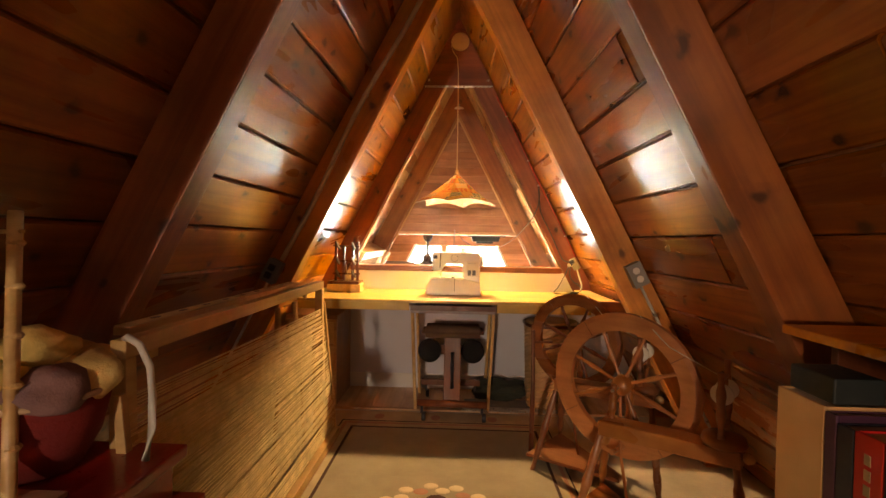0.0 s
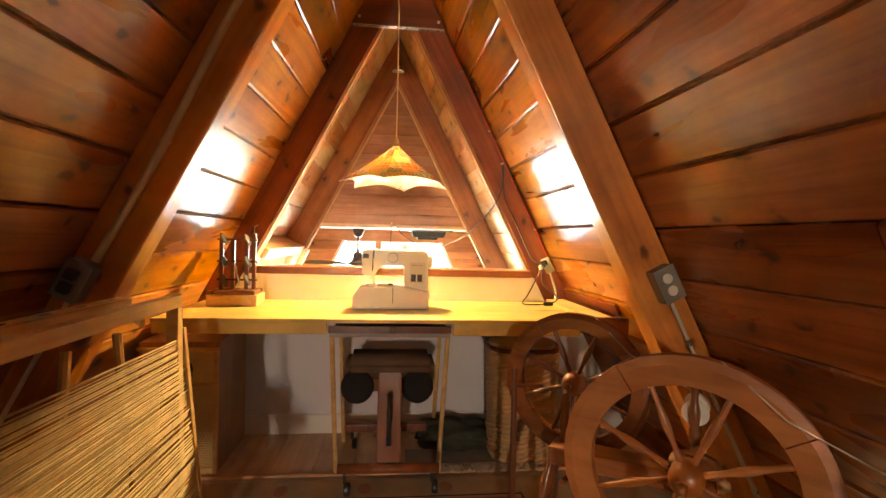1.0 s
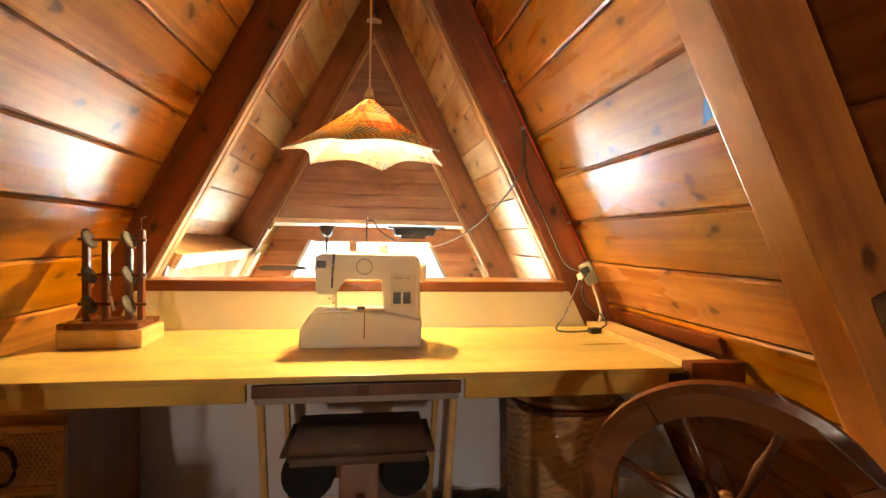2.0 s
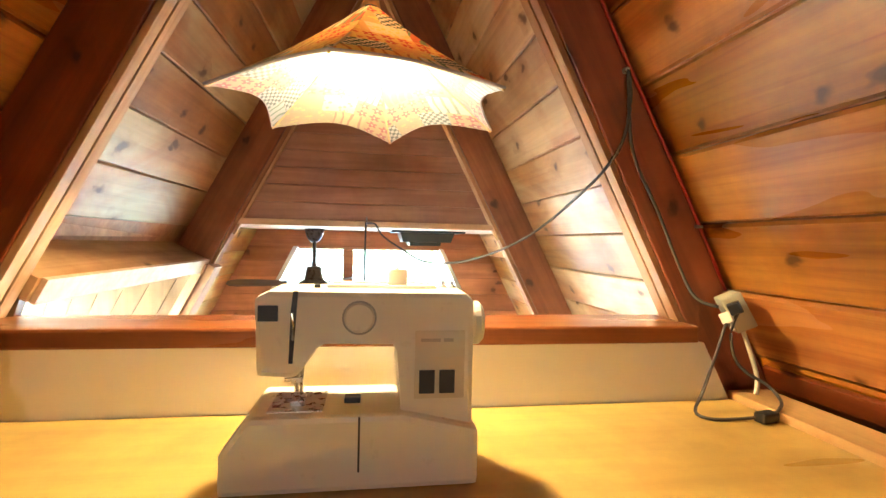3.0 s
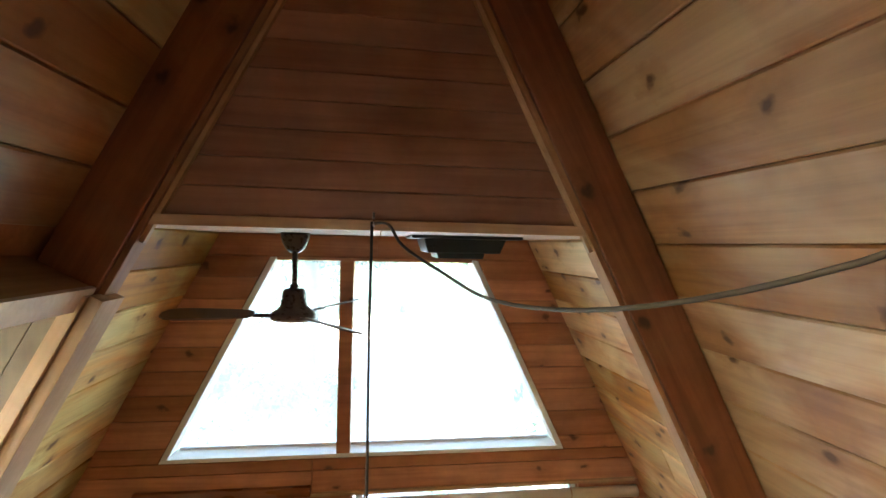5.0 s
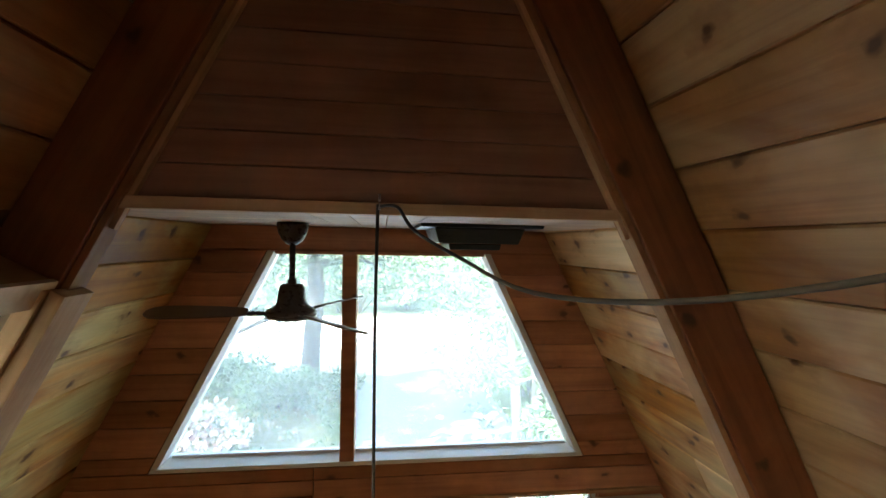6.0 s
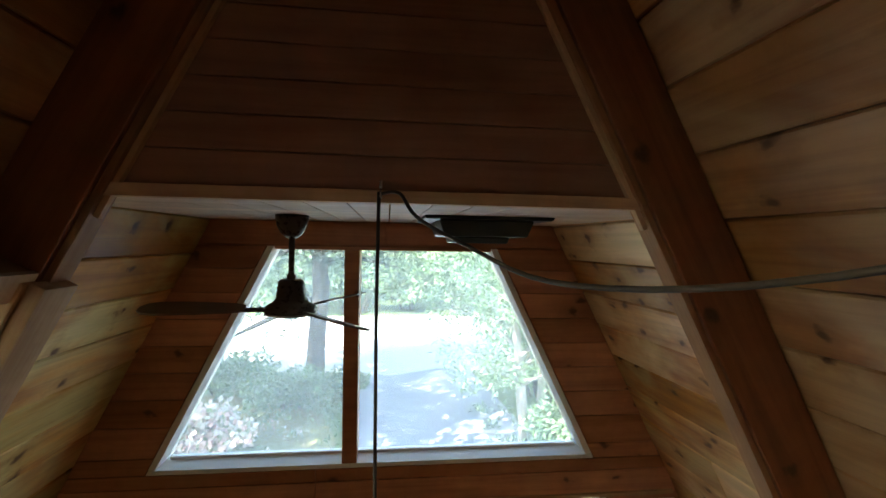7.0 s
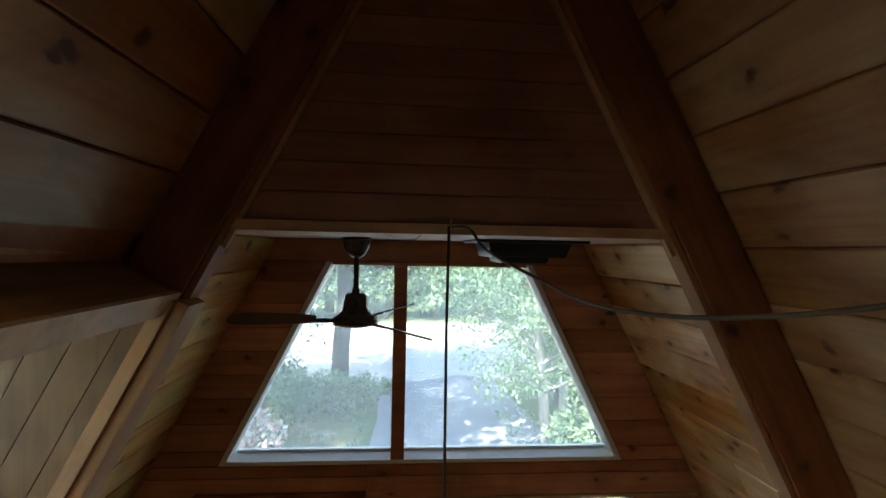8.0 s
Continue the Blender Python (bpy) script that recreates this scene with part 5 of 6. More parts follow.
def outlet(side):
    ob = thing("outlet_box", "grey metal outlet box with conduit on the rafter", "outlet", "outlet boxes")
    c = Vector((side * 0.905, 2.474, 0.962)) if side > 0 else Vector((-0.918, 2.474, 0.945))
    m = Matrix.Translation(c) @ pose(0, 0, 0, 0, side * -27.1)
    bm = bmesh.new()
    box(bm, (-0.036, -0.024, -0.058), (0.036, 0.025, 0.058), 0.004)
    part("box", bm, M_GREYBOX, ob).matrix_basis = m
    cov = part("cover_plate", boxm((-0.038, -0.028, -0.06), (0.038, -0.0245, 0.06), 0.002), M_GREYBOX, ob)
    cov.matrix_basis = m
    for zz in (-0.022, 0.022):
        if side > 0:
            s = part("socket", lathem([(0.0, 0.0), (0.017, 0.0), (0.017, 0.003), (0.0, 0.0035)], 18, pose(0, -0.028, zz, 90)), M_CREAM, cov, "ivory socket face")
        else:
            s = part("plug", boxm((-0.016, -0.05, zz - 0.016), (0.016, -0.0285, zz + 0.016), 0.005), M_BLACK, cov, "black plug")
    d = Vector((-side * SN, 0, CS))
    if side < 0:
        pts = []
        for i in range(13):
            f = i / 12
            p = c + d * (0.062 + 1.62 * f)
            p.y = 2.489
            p.x += 0.014 * math.sin(f * 9) * (0.4 + f) + 0.012
            pts.append(p)
        part("conduit", tubem(pts, 0.012, 10), M_CONDUIT, ob, "tan cloth-covered cable up the rafter", True)
        for i in (3, 7, 10):
            part("strap", lathem([(0.0, -0.004), (0.0155, -0.004), (0.0155, 0.004), (0.0, 0.004)], 10, Matrix.Translation(pts[i])), M_CONDUIT, ob)
    e = c - d * 0.062
    e.y = 2.489
    f = c - d * 1.05
    f.y = 2.489
    part("conduit", tubem([e, e.lerp(f, 0.33), e.lerp(f, 0.66), f], 0.007, 10), M_WHITECABLE if side > 0 else M_CONDUIT, ob, "pale conduit down to the floor", True)
    for i in (0.15, 0.45, 0.75):
        part("coupling", tubem([e.lerp(f, i), e.lerp(f, i + 0.025)], 0.0095, 10), M_STEEL, ob)


outlet(-1)
outlet(1)

# ---- spinning wheels ----
def turned(p, q, r, beads=3, n=10):
    """A turned spindle between two points, with swellings."""
    p, q = Vector(p), Vector(q)
    pts, rs = [], []
    for i in range(15):
        f = i / 14
        pts.append(p.lerp(q, f))
        rs.append(r * (0.62 + 0.38 * math.sin(math.pi * f) + 0.16 * math.cos(beads * 2 * math.pi * f)))
    return tubem(pts, rs, n)


def spinning_wheel(label, at, turn, wood_m, spoke_m, hub_z, R, rim_w, tall_post):
    ob = thing("spinning_wheel", label, "spinning wheel", "spinning wheels")
    put(ob, at, turn)
    wheel = part("wheel_rim", bmesh.new(), wood_m, ob)
    bm = bmesh.new()
    n = 48
    prof = [(R - rim_w, -0.014), (R - rim_w * 0.3, -0.019), (R, -0.016), (R - 0.004, 0.0), (R, 0.016), (R - rim_w * 0.3, 0.019), (R - rim_w, 0.014)]
    rings = [[bm.verts.new((r * math.cos(k * 2 * math.pi / n), y, hub_z + r * math.sin(k * 2 * math.pi / n))) for r, y in prof] for k in range(n)]
    for k in range(n):
        a, b = rings[k], rings[(k + 1) % n]
        for i in range(len(prof)):
            j = (i + 1) % len(prof)
            bm.faces.new((a[i], b[i], b[j], a[j]))
    bmesh.ops.recalc_face_normals(bm, faces=bm.faces)
    bm.to_mesh(wheel.data)
    bm.free()
    for k in range(4):
        a = k * math.pi / 2 + 0.6
        d = Vector((math.cos(a), 0, math.sin(a)))
        part("felloe_joint", tubem([Vector((0, -0.0195, hub_z)) + d * (R - rim_w + 0.003), Vector((0, -0.0195, hub_z)) + d * (R - 0.003)], 0.0012, 4), M_DARKWOOD, wheel)
    part("hub", lathem([(0.0, -0.05), (0.02, -0.05), (0.026, -0.04), (0.036, -0.03), (0.04, 0.0), (0.036, 0.03), (0.026, 0.04), (0.0, 0.05)], 20, pose(0, 0, hub_z, 90)), wood_m, ob, smooth=True)
    for k in range(8):
        a = k * math.pi / 4 + 0.40
        d = Vector((math.cos(a), 0, math.sin(a)))
        c = Vector((0, 0, hub_z))
        part("spoke", turned(c + d * 0.034, c + d * (R - rim_w + 0.004), 0.0095, 2), spoke_m, ob, smooth=True)
    part("axle", tubem([(0, -0.11, hub_z), (0, 0.11, hub_z)], 0.006, 8), M_STEEL, ob)
    bm = bmesh.new()
    box(bm, (-0.03, -0.165, 0.392), (0.43, -0.075, 0.448), 0.006)
    bmesh.ops.rotate(bm, verts=bm.verts, cent=(0, 0, 0.44), matrix=Matrix.Rotation(radians(-3), 3, "Y"))
    part("table", bm, wood_m, ob, "sloping wooden table board")
    for yy in (-0.105, 0.085):
        part("upright", turned((0.0, yy, 0.44 if yy < 0 else 0.30), (0.0, yy * 0.85, hub_z + 0.02), 0.015, 3), wood_m, ob, smooth=True)
    part("stretcher", turned((-0.0, -0.1, 0.31), (0.02, 0.1, 0.31), 0.012, 2), wood_m, ob)
    legs = (((-0.02, -0.13, 0.43), (-0.09, -0.25, 0.0)), ((-0.02, -0.09, 0.43), (-0.16, 0.20, 0.0)), ((0.41, -0.12, 0.42), (0.47, -0.17, 0.0)))
    for p, q in legs:
        part("leg", turned(p, q, 0.017, 4), wood_m, ob, smooth=True)
    part("treadle", prismm([(-0.14, -0.22), (0.30, -0.17), (0.30, -0.12), (-0.12, 0.12)], 0.05, 0.066, "z", 0.003), wood_m, ob)
    part("footman", tubem([(0.06, -0.06, 0.066), (0.02, -0.06, 0.3), (0.012, -0.055, hub_z - 0.03)], 0.006, 8), wood_m, ob)
    moa = part("mother_of_all", lathem([(0.0, 0.0), (0.062, 0.0), (0.068, 0.012), (0.062, 0.03), (0.03, 0.036), (0.0, 0.036)], 20, pose(0.375, -0.118, 0.467)), wood_m, ob, smooth=True)
    for yy in (-0.165, -0.07):
        part("maiden", turned((0.375, yy, 0.50), (0.37, yy, 0.71 if yy < -0.1 else 0.735), 0.014, 3), wood_m, moa, smooth=True)
    part("bobbin", lathem([(0.0, -0.042), (0.034, -0.042), (0.034, -0.036), (0.012, -0.034), (0.016, 0.0), (0.012, 0.034), (0.034, 0.036), (0.034, 0.042), (0.0, 0.042)], 18, pose(0.373, -0.118, 0.64, 90)), M_CREAM, moa, "white bobbin")
    part("flyer", tubem([(0.373, -0.16, 0.64), (0.373, -0.15, 0.685), (0.373, -0.08, 0.687), (0.373, -0.08, 0.64), (0.373, -0.08, 0.595), (0.373, -0.15, 0.593), (0.373, -0.16, 0.639)], 0.006, 8), wood_m, moa)
    part("tension_knob", lathem([(0.0, 0.0), (0.012, 0.0), (0.02, 0.014), (0.012, 0.03), (0.0, 0.034)], 14, pose(0.43, -0.118, 0.443, 0, 90)), M_LOOM, ob, smooth=True)
    tang = (0.373, -0.08, 0.67)
    part("drive_band", tubem([(0.06, 0.0, hub_z + R * 0.985), (0.18, -0.04, hub_z + R * 0.985 - (hub_z + R - 0.65) * 0.5), tang], 0.0018, 6), M_WHITECABLE, ob, "white drive cord")
    if tall_post:
        part("distaff", tubem([(-0.17, -0.12, 0.0), (-0.165, -0.12, 0.36), (-0.17, -0.12, 0.66)], [0.013, 0.012, 0.009], 8), M_DARKWOOD, ob, "dark upright post")
        part("distaff_arm", tubem([(-0.168, -0.12, 0.60), (-0.09, -0.06, 0.60)], 0.006, 6), M_DARKWOOD, ob)
    return ob


spinning_wheel("brown wooden spinning wheel with eight turned spokes", (0.692, 2.02, 0.0), -40, M_WHEEL, M_WHEEL, 0.552, 0.287, 0.071, False)
spinning_wheel("older dark wooden spinning wheel with slim spokes beside the desk", (0.625, 2.534, 0.0), -38, M_WHEEL_OLD, M_DARKWOOD, 0.610, 0.241, 0.055, True)

# ---- kneeling chair ----
M_PAD = plain("dark_grey_cloth", (0.13, 0.085, 0.055), 0.9, 0, 0.2, 40, 0.4)
M_KNEE = plain("black_cloth", (0.012, 0.010, 0.010), 0.9, 0, 0.2, 40, 0.3)
M_CHAIRWOOD = wood("reddish_beech", (0.22, 0.07, 0.022), (0.14, 0.042, 0.013), "z", 0.5, 0.05, 0.0, 0.7, 0.05)
chair = thing("kneeling_chair", "wooden kneeling chair with dark cushions on castors under the desk", "chair")
bm = boxm((-0.198, 3.0, 0.505), (0.192, 3.25, 0.56))
bmesh.ops.bevel(bm, geom=list(bm.edges), offset=0.024, segments=4, affect="EDGES")
part("seat", bm, M_PAD, chair, "worn brown seat cushion", True)
for x in (-0.16, 0.13):
    part("knee_pad", lathem([(0.0, -0.04), (0.06, -0.04), (0.078, -0.02), (0.08, 0.0), (0.078, 0.02), (0.06, 0.035), (0.0, 0.04)], 22, pose(x, 3.27, 0.365, 62), 1.0, 1.0), M_KNEE, chair, "black knee cushion", True)
part("knee_board", boxm((-0.2, 3.285, 0.335), (0.17, 3.305, 0.40), 0.004), M_CHAIRWOOD, chair)
part("front_bar", tubem([(-0.215, 2.975, 0.112), (0.215, 2.975, 0.106)], 0.021, 14), M_CHAIRWOOD, chair, "round wooden foot bar", True)
part("rear_bar", boxm((-0.225, 3.39, 0.088), (0.19, 3.43, 0.128), 0.006), M_CHAIRWOOD, chair)
part("seat_post", prismm([(2.99, 0.12), (3.05, 0.12), (3.15, 0.5), (3.07, 0.5)], -0.055, 0.05, "x", 0.006), M_CHAIRWOOD, chair, "wide wooden post")
for x in (-0.046, 0.026):
    part("rail", prismm([(2.985, 0.09), (3.02, 0.075), (3.30, 0.33), (3.27, 0.36)], x, x + 0.02, "x", 0.004), M_CHAIRWOOD, chair)
part("base_beam", boxm((-0.035, 2.98, 0.085), (0.03, 3.4, 0.118), 0.004), M_CHAIRWOOD, chair)
part("adjuster", tubem([(-0.003, 3.0, 0.20), (-0.003, 2.975, 0.34), (-0.003, 3.0, 0.42)], 0.013, 10), M_BLACK, chair, "black adjusting lever", True)
for x, y in ((-0.185, 2.975), (0.185, 2.975), (-0.19, 3.41), (0.155, 3.41)):
    c = part("castor", boxm((x - 0.008, y - 0.012, 0.05), (x + 0.008, y + 0.012, 0.092), 0.003), M_BLACK, chair)
    part("wheel", lathem([(0.0, -0.012), (0.024, -0.012), (0.028, -0.006), (0.028, 0.006), (0.024, 0.012), (0.0, 0.012)], 18, pose(x + 0.012, y - 0.008, 0.0285, 0, 90, 0)), M_BLACK, c)

# ---- wicker hamper, chest, cloth ----
M_WICKER = plain("brown_wicker", (0.52, 0.33, 0.16), 0.6, 0, 0.35, 18, 0.3)
M_WICKERY = plain("golden_wicker", (0.62, 0.42, 0.17), 0.5, 0, 0.3, 18, 0.3)
hamper = thing("laundry_hamper", "tall brown wicker hamper with lid beneath the desk", "hamper")
bm = bmesh.new()
n, rows = 56, 46
rings = []
for i in range(rows + 1):
    z = 0.004 + 0.556 * i / rows
    grow = 0.9 + 0.1 * (i / rows)
    ringv = []
    for k in range(n):
        a = k * 2 * math.pi / n
        c, s = math.cos(a), math.sin(a)
        q = 1.0 / (abs(c) ** 3.2 + abs(s) ** 3.2) ** (1 / 3.2)
        wv = 0.0028 * (1 if (k // 2 + i) % 2 else -1)
        ringv.append(bm.verts.new((0.665 + (0.178 * grow * q + wv) * c, 3.32 + (0.16 * grow * q + wv) * s, z)))
    rings.append(ringv)
for a, b in zip(rings, rings[1:]):
    for k in range(n):
        bm.faces.new((a[k], a[(k + 1) % n], b[(k + 1) % n], b[k]))
bm.faces.new(rings[0][::-1])
bm.faces.new(rings[-1])
part("body", bm, M_WICKER, hamper)
for zz, mm in ((0.56, M_DARKWOOD), (0.13, M_WICKERY)):
    pts = []
    for k in range(32):
        a = k * 2 * math.pi / 32
        c, s = math.cos(a), math.sin(a)
        q = 1.0 / (abs(c) ** 3.2 + abs(s) ** 3.2) ** (1 / 3.2)
        g = (0.9 + 0.1 * zz / 0.56) * q
        pts.append((0.665 + 0.18 * g * c, 3.32 + 0.162 * g * s, zz))
    part("rim" if zz > 0.3 else "band", tubem(pts, 0.011 if zz > 0.3 else 0.005, 8, True), mm, hamper, smooth=True)
part("lid", lathem([(0.17, 0.565), (0.172, 0.58), (0.10, 0.592), (0.0, 0.594)], 28, pose(0.665, 3.32, 0), 1.0, 0.9), M_WICKER, hamper)

chest = thing("wicker_chest", "golden wicker-fronted wooden chest with dark ring handles", "chest")
part("carcass", boxm((-1.12, 3.192, 0.0), (-0.775, 3.58, 0.60), 0.004), wood("brown_chest_side", (0.52, 0.31, 0.13), (0.40, 0.21, 0.08), "z", 0.45, 0.15), chest)
for z0, z1 in ((0.03, 0.40), (0.415, 0.56)):
    d = part("drawer_front", boxm((-1.10, 3.183, z0), (-0.79, 3.191, z1), 0.002), M_WICKERY, chest)
    bm = bmesh.new()
    x = -1.09
    while x < -0.80:
        z = z0 + 0.01
        k = 0
        while z < z1 - 0.012:
            off = 0.006 if k % 2 else 0.0
            box(bm, (x + off, 3.1775, z), (x + off + 0.009, 3.1825, z + 0.0075))
            z += 0.011
            k += 1
        x += 0.0135
    tagged(part("weave", bm, M_WICKERY, d, "woven golden cane"), kind="stuff")
for lo, hi in (((-1.12, 3.174, 0.56), (-0.772, 3.192, 0.575)), ((-0.792, 3.174, 0.0), (-0.772, 3.192, 0.559)), ((-1.12, 3.174, 0.4), (-0.793, 3.192, 0.415)), ((-1.12, 3.174, 0.0), (-0.793, 3.192, 0.03))):
    part("frame_strip", boxm(lo, hi, 0.003), M_LOOM, chest)
a = [(-0.915 + 0.034 * math.cos(k * math.pi / 8), 3.165, 0.475 + 0.05 * math.sin(k * math.pi / 8)) for k in range(16)]
part("ring_handle", tubem(a, 0.006, 8, True), M_BLACK, chest, "dark ring handle", True)

bag = thing("cloth_bag", "crumpled dark green cloth bag on the floor under the desk", "bag")
bm = bmesh.new()
bmesh.ops.create_icosphere(bm, subdivisions=4, radius=1.0)
for v in bm.verts:
    f = 1 + 0.35 * noise.noise(v.co * 2.2) + 0.12 * noise.noise(v.co * 6)
    v.co = Vector((0.36 + 0.2 * v.co.x * f, 3.42 + 0.13 * v.co.y * f, max(0.0125, 0.065 + (0.062 + 0.05 * max(0, -v.co.x)) * v.co.z * f)))
part("cloth", bm, plain("dark_green_cloth", (0.045, 0.05, 0.032), 0.9, 0, 0.3, 30, 0.4), bag, smooth=True)

# ---- upright loom with warp ----
loom = thing("tapestry_loom", "raw wooden tapestry loom strung with beige warp yarn", "loom")
LYA, LYB = 1.18, 2.70
part("top_rail", boxm((-0.76, LYA, 0.835), (-0.722, LYB, 0.878), 0.004), M_LOOM, loom)
part("comb_rail", boxm((-0.845, LYA + 0.12, 0.862), (-0.80, LYB - 0.16, 0.884), 0.003), M_LOOM, loom, "notched comb rail")
for k in range(9):
    y = LYA + 0.25 + k * 0.13
    part("peg", lathem([(0.0, 0.0), (0.009, 0.0), (0.009, 0.004), (0.0, 0.005)], 8, pose(-0.822, y, 0.884), 1.0, 2.2), M_DARKWOOD, loom)
for y in (LYA, LYB - 0.035):
    part("side_post", prismm([(-0.765, 0.0), (-0.70, 0.0), (-0.722, 0.834), (-0.76, 0.834)], y, y + 0.035, "y", 0.003), M_LOOM, loom)
    part("foot", prismm([(-0.70, 0.0), (-0.64, 0.0), (-0.718, 0.76), (-0.735, 0.76)], y - 0.022 if y < 2 else y + 0.036, y if y < 2 else y + 0.058, "y", 0.003), M_LOOM, loom)
    part("bracket", prismm([(-0.845, 0.862), (-0.76, 0.80), (-0.76, 0.835), (-0.80, 0.862)], y + 0.14 if y < 2 else y - 0.16, y + 0.17 if y < 2 else y - 0.13, "y", 0.002), M_LOOM, loom)
part("bottom_rail", boxm((-0.675, LYA, 0.012), (-0.628, LYB + 0.02, 0.058), 0.004), M_LOOM, loom)
for y0, y1 in ((2.25, 2.10), (2.46, 2.50)):
    part("brace", tubem([(-0.80, y0, 0.79), (-0.75, y1, 0.06)], 0.013, 8), M_LOOM, loom)
M_YARN = plain("beige_warp_yarn", (0.74, 0.58, 0.31), 0.9, 0, 0.3, 60, 0.3)
bm = bmesh.new()
rng = random.Random(12)
N = 88
for k in range(N):
    f = k / (N - 1)
    za = 0.745 - 0.66 * f + rng.uniform(-0.0011, 0.0011)
    zb = 0.722 - 0.65 * f + rng.uniform(-0.0011, 0.0011)
    xa = -0.727 + 0.075 * f
    jx = rng.uniform(-0.006, 0.004)
    sag = rng.uniform(0.0, 0.007)
    tube(bm, [(xa + jx, LYA + 0.005, za), (xa + jx, LYA + 0.5, za + (zb - za) * 0.33 - sag), (xa + jx, LYA + 1.05, za + (zb - za) * 0.68 - sag), (xa + jx, LYB + 0.03, zb)], 0.0022 if k % 3 else 0.003, 5)
    if k % 3 == 1:
        tube(bm, [(xa - 0.032 + jx, LYA + 0.03, za - 0.01), (xa - 0.034 + jx, LYA + 0.8, (za + zb) / 2 - 0.012), (xa - 0.032 + jx, LYB + 0.01, zb - 0.008)], 0.0024, 5)
tagged(part("warp", bm, M_YARN, loom, "many taut beige warp strands"), kind="stuff")
bm = bmesh.new()
for k in range(12):
    tube(bm, [(-0.842 + k * 0.0035, LYA + 0.12, 0.886), (-0.842 + k * 0.0035, LYB - 0.17, 0.887)], 0.0012, 4)
tagged(part("upper_warp", bm, M_YARN, loom), kind="stuff")
# Added pale backing, so that the dimly lit warp fills in brighter.
part("back_sheet", boxm((-0.775, LYA + 0.05, 0.03), (-0.768, LYB - 0.05, 0.62)), plain("pale_warp_backing", (0.62, 0.47, 0.23), 0.95, 0, 0.5, 10, 0.5), loom, "beige cloth added behind the warp to brighten it")
strap = [(-0.74, 1.20, 0.876), (-0.71, 1.17, 0.889), (-0.675, 1.16, 0.875), (-0.645, 1.15, 0.83), (-0.632, 1.14, 0.77), (-0.63, 1.135, 0.70), (-0.64, 1.13, 0.632)]
part("strap", tubem(strap, 0.008, 8), M_WHITECABLE, loom, "white plastic strap", True)

# ---- wool basket on a red stool, cane ----
M_RED = plain("dark_red_paint", (0.26, 0.012, 0.012), 0.35, 0, 0.25, 10, 0.05, 0.3)
stool = thing("step_stool", "dark red painted wooden step stool", "stool")
part("seat", boxm((-1.0, 0.86, 0.60), (-0.60, 1.22, 0.63), 0.006), M_RED, stool)
part("step", boxm((-0.66, 0.84, 0.50), (-0.545, 1.2, 0.528), 0.006), M_RED, stool)
for x in (-0.98, -0.64):
    part("side_board", boxm((x, 0.88, 0.0), (x + 0.03, 1.18, 0.60), 0.004), M_RED, stool)
part("apron", boxm((-0.95, 1.16, 0.50), (-0.64, 1.18, 0.598), 0.004), M_RED, stool)
tagged(part("magazine", boxm((-0.97, 0.865, 0.6305), (-0.69, 0.99, 0.641), 0.002), plain("pale_pink_paper", (0.45, 0.25, 0.16), 0.5)), "pale printed magazine lying on the red stool", "magazine")
basket = thing("wool_basket", "red cloth basket heaped with yellow and purple wool", "basket")
put(basket, (0.145, -0.1, -0.062))
basket.scale = (1.08, 1.08, 1.08)
part("basket_wall", lathem([(0.0, 0.642), (0.085, 0.643), (0.115, 0.70), (0.135, 0.79), (0.13, 0.79), (0.11, 0.71), (0.08, 0.655), (0.0, 0.652)], 28, pose(-0.93, 1.10, 0)), plain("red_cloth", (0.25, 0.02, 0.015), 0.85, 0, 0.3, 25, 0.4), basket, smooth=True)
part("rim", tubem([(-0.93 + 0.134 * math.cos(k * math.pi / 16), 1.10 + 0.134 * math.sin(k * math.pi / 16), 0.792) for k in range(32)], 0.007, 8, True), M_TRIM, basket, smooth=True)
rng = random.Random(9)
wools = (plain("yellow_wool", (0.80, 0.58, 0.18), 0.95, 0, 0.35, 40, 0.6), plain("purple_wool", (0.24, 0.13, 0.12), 0.95, 0, 0.35, 40, 0.6), plain("ochre_wool_ball", (0.64, 0.44, 0.15), 0.95, 0, 0.35, 40, 0.6))
for k in range(9):
    a = k * 2.4
    rr = 0.0 if k == 0 else 0.085
    c = Vector((-0.93 + rr * math.cos(a), 1.10 + rr * math.sin(a), 0.82 + (0.045 if k == 0 else rng.uniform(-0.01, 0.03))))
    bm = bmesh.new()
    bmesh.ops.create_icosphere(bm, subdivisions=3, radius=0.058)
    for v in bm.verts:
        v.co = c + Vector((v.co.x, v.co.y, v.co.z * 0.72)) * (1.15 + 0.45 * noise.noise(v.co * 22 + c * 9) + 0.12 * noise.noise(v.co * 90))
    part("wool_ball", bm, wools[(0, 2, 0, 2, 0, 1, 0, 0, 2)[k]], basket, smooth=True)
cane = thing("bamboo_cane", "tall pale bamboo cane leaning beside the stool", "cane")
part("stem", tubem([(-0.742, 0.93, 0.0), (-0.765, 0.95, 0.6), (-0.80, 1.0, 1.16)], 0.012, 10), M_LOOM, cane, smooth=True)
for z, x in ((0.64, -0.767), (0.73, -0.772), (0.84, -0.779), (0.93, -0.785), (1.02, -0.791), (1.1, -0.796)):
    part("node", lathem([(0.0115, -0.006), (0.0155, 0.0), (0.0115, 0.006)], 12, pose(x, 0.953 + (z - 0.6) * 0.088, z)), M_LOOM, cane)
part("cross_bar", tubem([(-0.86, 1.0, 1.12), (-0.78, 0.995, 1.122)], 0.004, 8), M_LOOM, cane)

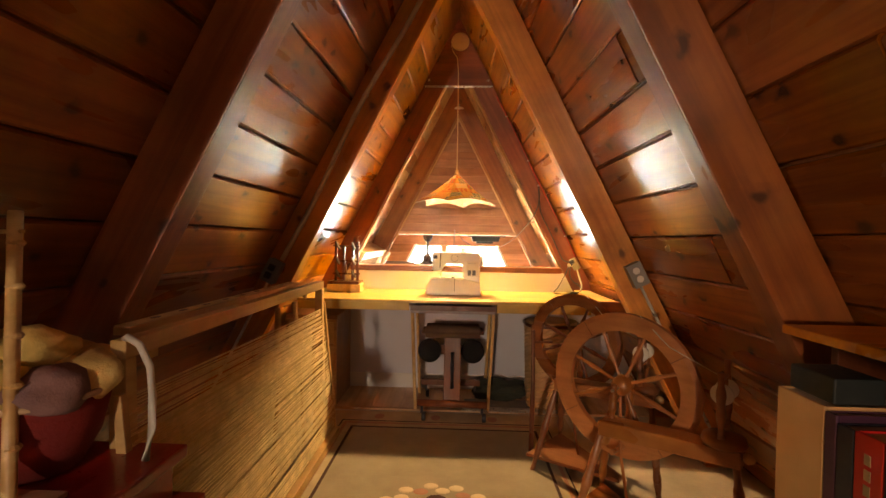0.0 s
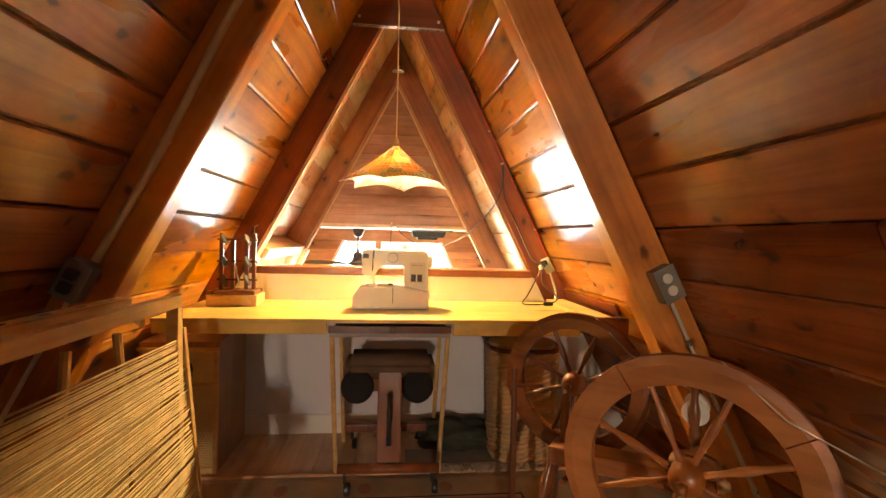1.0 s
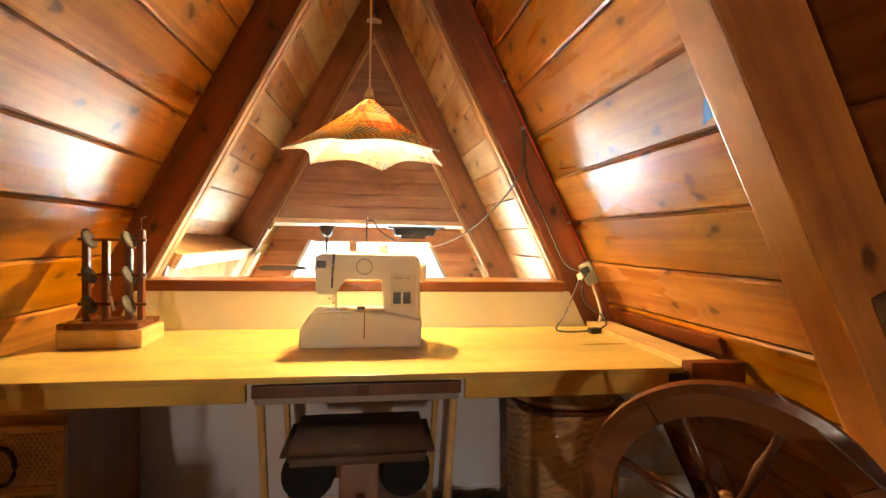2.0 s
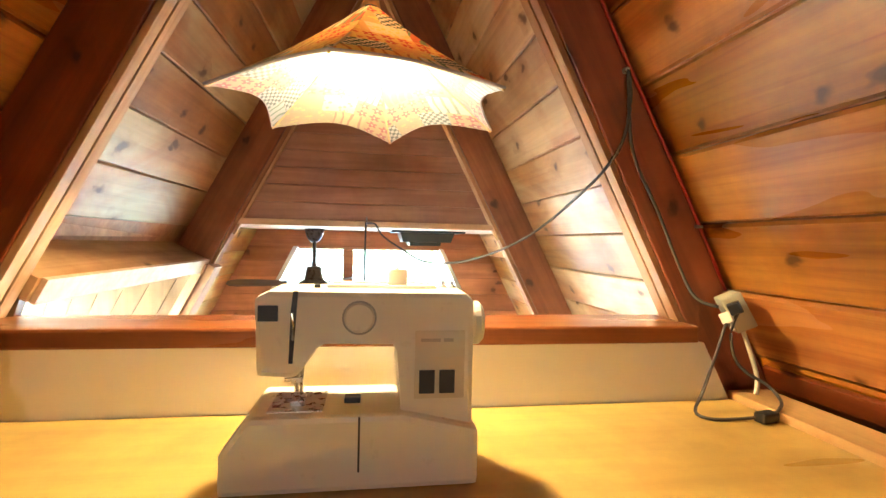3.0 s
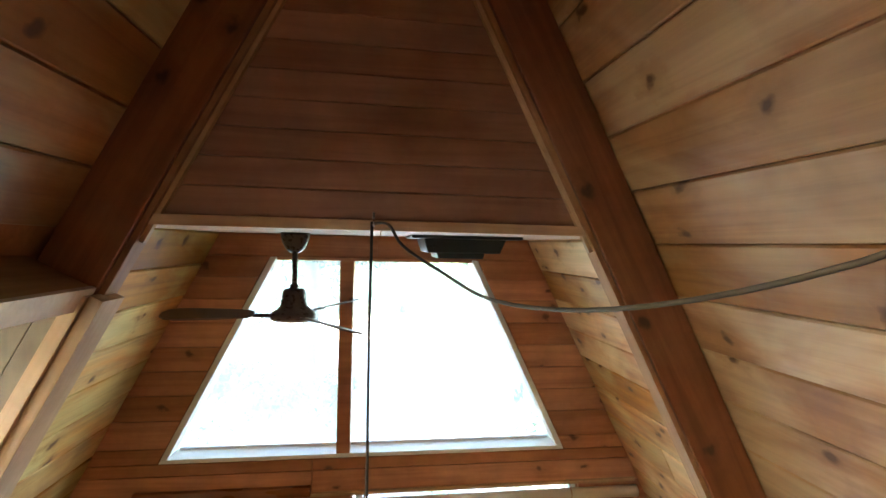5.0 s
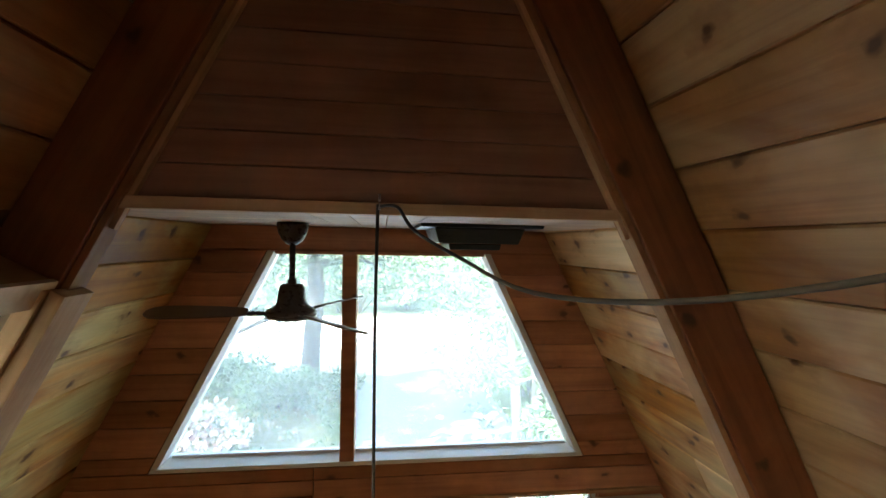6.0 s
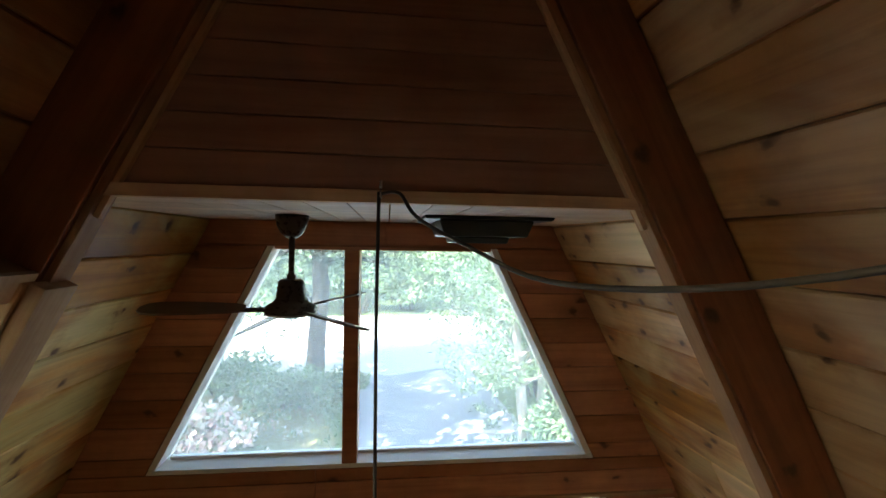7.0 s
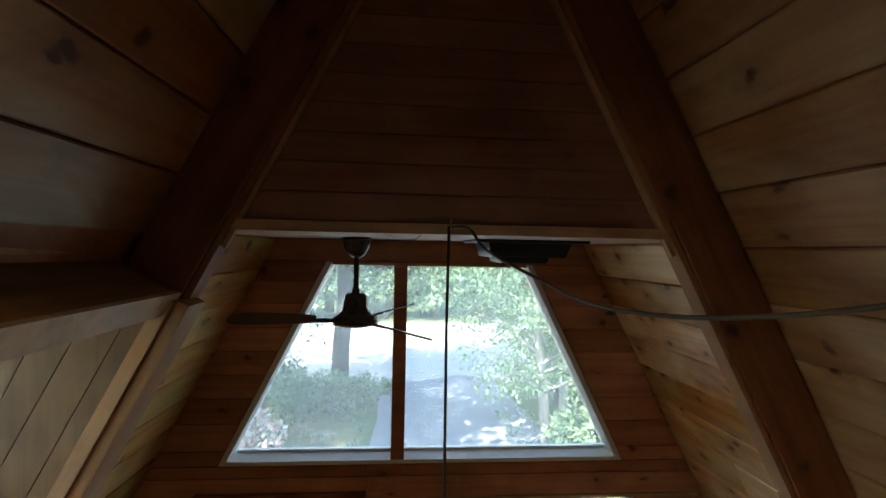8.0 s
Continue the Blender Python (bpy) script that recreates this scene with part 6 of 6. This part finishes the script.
# ---- bookcase and books ----
case = thing("bookcase", "low wooden bookcase with orange varnished top against the slope", "bookcase")
part("top", boxm((0.752, 0.45, 0.925), (1.0, 1.22, 0.945), 0.004), M_RAFTER_O_LIT, case)
part("shelf", boxm((0.70, 0.45, 0.53), (1.2, 1.22, 0.552), 0.004), M_FLOORWOOD, case)
part("plinth", boxm((0.76, 0.47, 0.0), (1.25, 1.2, 0.53), 0.004), M_DARKWOOD, case)
for y in (0.452, 1.2):
    part("end_panel", boxm((0.86, y, 0.553), (1.0, y + 0.018, 0.924), 0.003), M_DARKWOOD, case)
y = 1.172
rows = ((0.125, 0.268, (0.72, 0.44, 0.18), "thick tan card box file on the shelf"), (0.026, 0.262, (0.09, 0.03, 0.06), "purple hardback book on the shelf"), (0.035, 0.25, (0.02, 0.022, 0.035), "dark blue hardback book on the shelf"), (0.055, 0.252, (0.62, 0.02, 0.015), "bright red hardback book with pale lettering"), (0.04, 0.255, (0.05, 0.05, 0.06), "dark grey hardback book on the shelf"), (0.05, 0.25, (0.20, 0.12, 0.05), "brown hardback book on the shelf"), (0.04, 0.24, (0.03, 0.06, 0.05), "dark green hardback book on the shelf"))
M_PAGES = plain("book_pages", (0.66, 0.58, 0.44), 0.8, 0, 0.2, 60, 0.3)
for w, h, c, lab in rows:
    bk = thing("book", lab, "book", "books on the shelf")
    cov = plain("book_cover", c, 0.45, 0, 0.15, 14, 0.05)
    part("spine", boxm((0.715, y - w, 0.553), (0.722, y - 0.001, 0.553 + h), 0.002), cov, bk)
    for a in (y - w, y - 0.004):
        part("cover", boxm((0.7225, a, 0.553), (0.89, a + 0.003, 0.553 + h), 0.001), cov, bk)
    part("page_block", boxm((0.7235, y - w + 0.0035, 0.557), (0.885, y - 0.0045, 0.549 + h)), M_PAGES, bk)
    if c[1] < 0.021 and c[0] > 0.5:
        for k in range(7):
            part("lettering_bar", boxm((0.7135, y - w * 0.62, 0.60 + k * 0.026), (0.7148, y - w * 0.4, 0.618 + k * 0.026)), M_TRIM, bk, "pale lettering")
    y -= w + 0.002
tagged(part("storage_box", boxm((0.735, 1.05, 0.823), (0.83, 1.165, 0.872), 0.004), plain("black_green_card", (0.02, 0.028, 0.026), 0.5)), "dark green-black box lying on the books", "box")

# ---- thread stand on the desk ----
M_DISC = plain("tarnished_metal", (0.06, 0.05, 0.045), 0.6, 0.0, 0.2, 20)
stand = thing("thread_stand", "antique wooden thread winding stand with metal discs on a block", "thread stand", at=(-0.088, 0, 0))
part("base_block", boxm((-0.80, 3.325, 0.741), (-0.565, 3.47, 0.795), 0.004), M_LOOM, stand, "pale wooden block")
part("platform", boxm((-0.795, 3.32, 0.796), (-0.575, 3.465, 0.816), 0.006), M_DARKWOOD, stand)
for x in (-0.755, -0.70, -0.635, -0.60):
    big = x in (-0.755, -0.60)
    part("post", boxm((x - 0.009, 3.385, 0.817), (x + 0.009, 3.403, 1.095 if big else 1.06), 0.003), M_DARKWOOD, stand)
for z in (0.865, 0.955, 1.062):
    part("rod", tubem([(-0.77, 3.38, z), (-0.58, 3.38, z)], 0.005, 8), M_DARKWOOD, stand)
    for x in (-0.735, -0.625):
        part("disc", lathem([(0.0, -0.005), (0.026, -0.005), (0.03, -0.002), (0.03, 0.002), (0.026, 0.005), (0.0, 0.005)], 20, pose(x, 3.372, z, 0, 64, 0)), M_DISC, stand, "grey metal disc")
part("crank", tubem([(-0.68, 3.37, 0.955), (-0.67, 3.355, 0.90), (-0.655, 3.35, 0.85)], 0.004, 8), M_STEEL, stand)
part("thread_hook", tubem([(-0.60, 3.394, 1.095), (-0.60, 3.394, 1.13), (-0.585, 3.394, 1.135)], 0.002, 6), M_STEEL, stand)

# ---- paper rosette pinned to the planks ----
M_PAPER = plain("white_paper", (0.62, 0.66, 0.70), 0.7)
M_BLUE = plain("blue_paper", (0.08, 0.26, 0.52), 0.6, 0, 0.4, 60)
ros = thing("paper_ornament", "folded blue and white paper ornament pinned to the planks", "ornament")
base = slope_frame(1, 2.71, 1.42)
for k in range(4):
    bm = bmesh.new()
    prism(bm, [(0, 0), (0.055, 0.02), (0.085, 0.075), (0.03, 0.055)], 0.002 + 0.002 * k, 0.0035 + 0.002 * k, "z")
    ob = part("fold", bm, M_PAPER if k == 1 else M_BLUE, ros)
    ob.matrix_basis = base @ pose(0, 0, 0, 0, 0, k * 78)
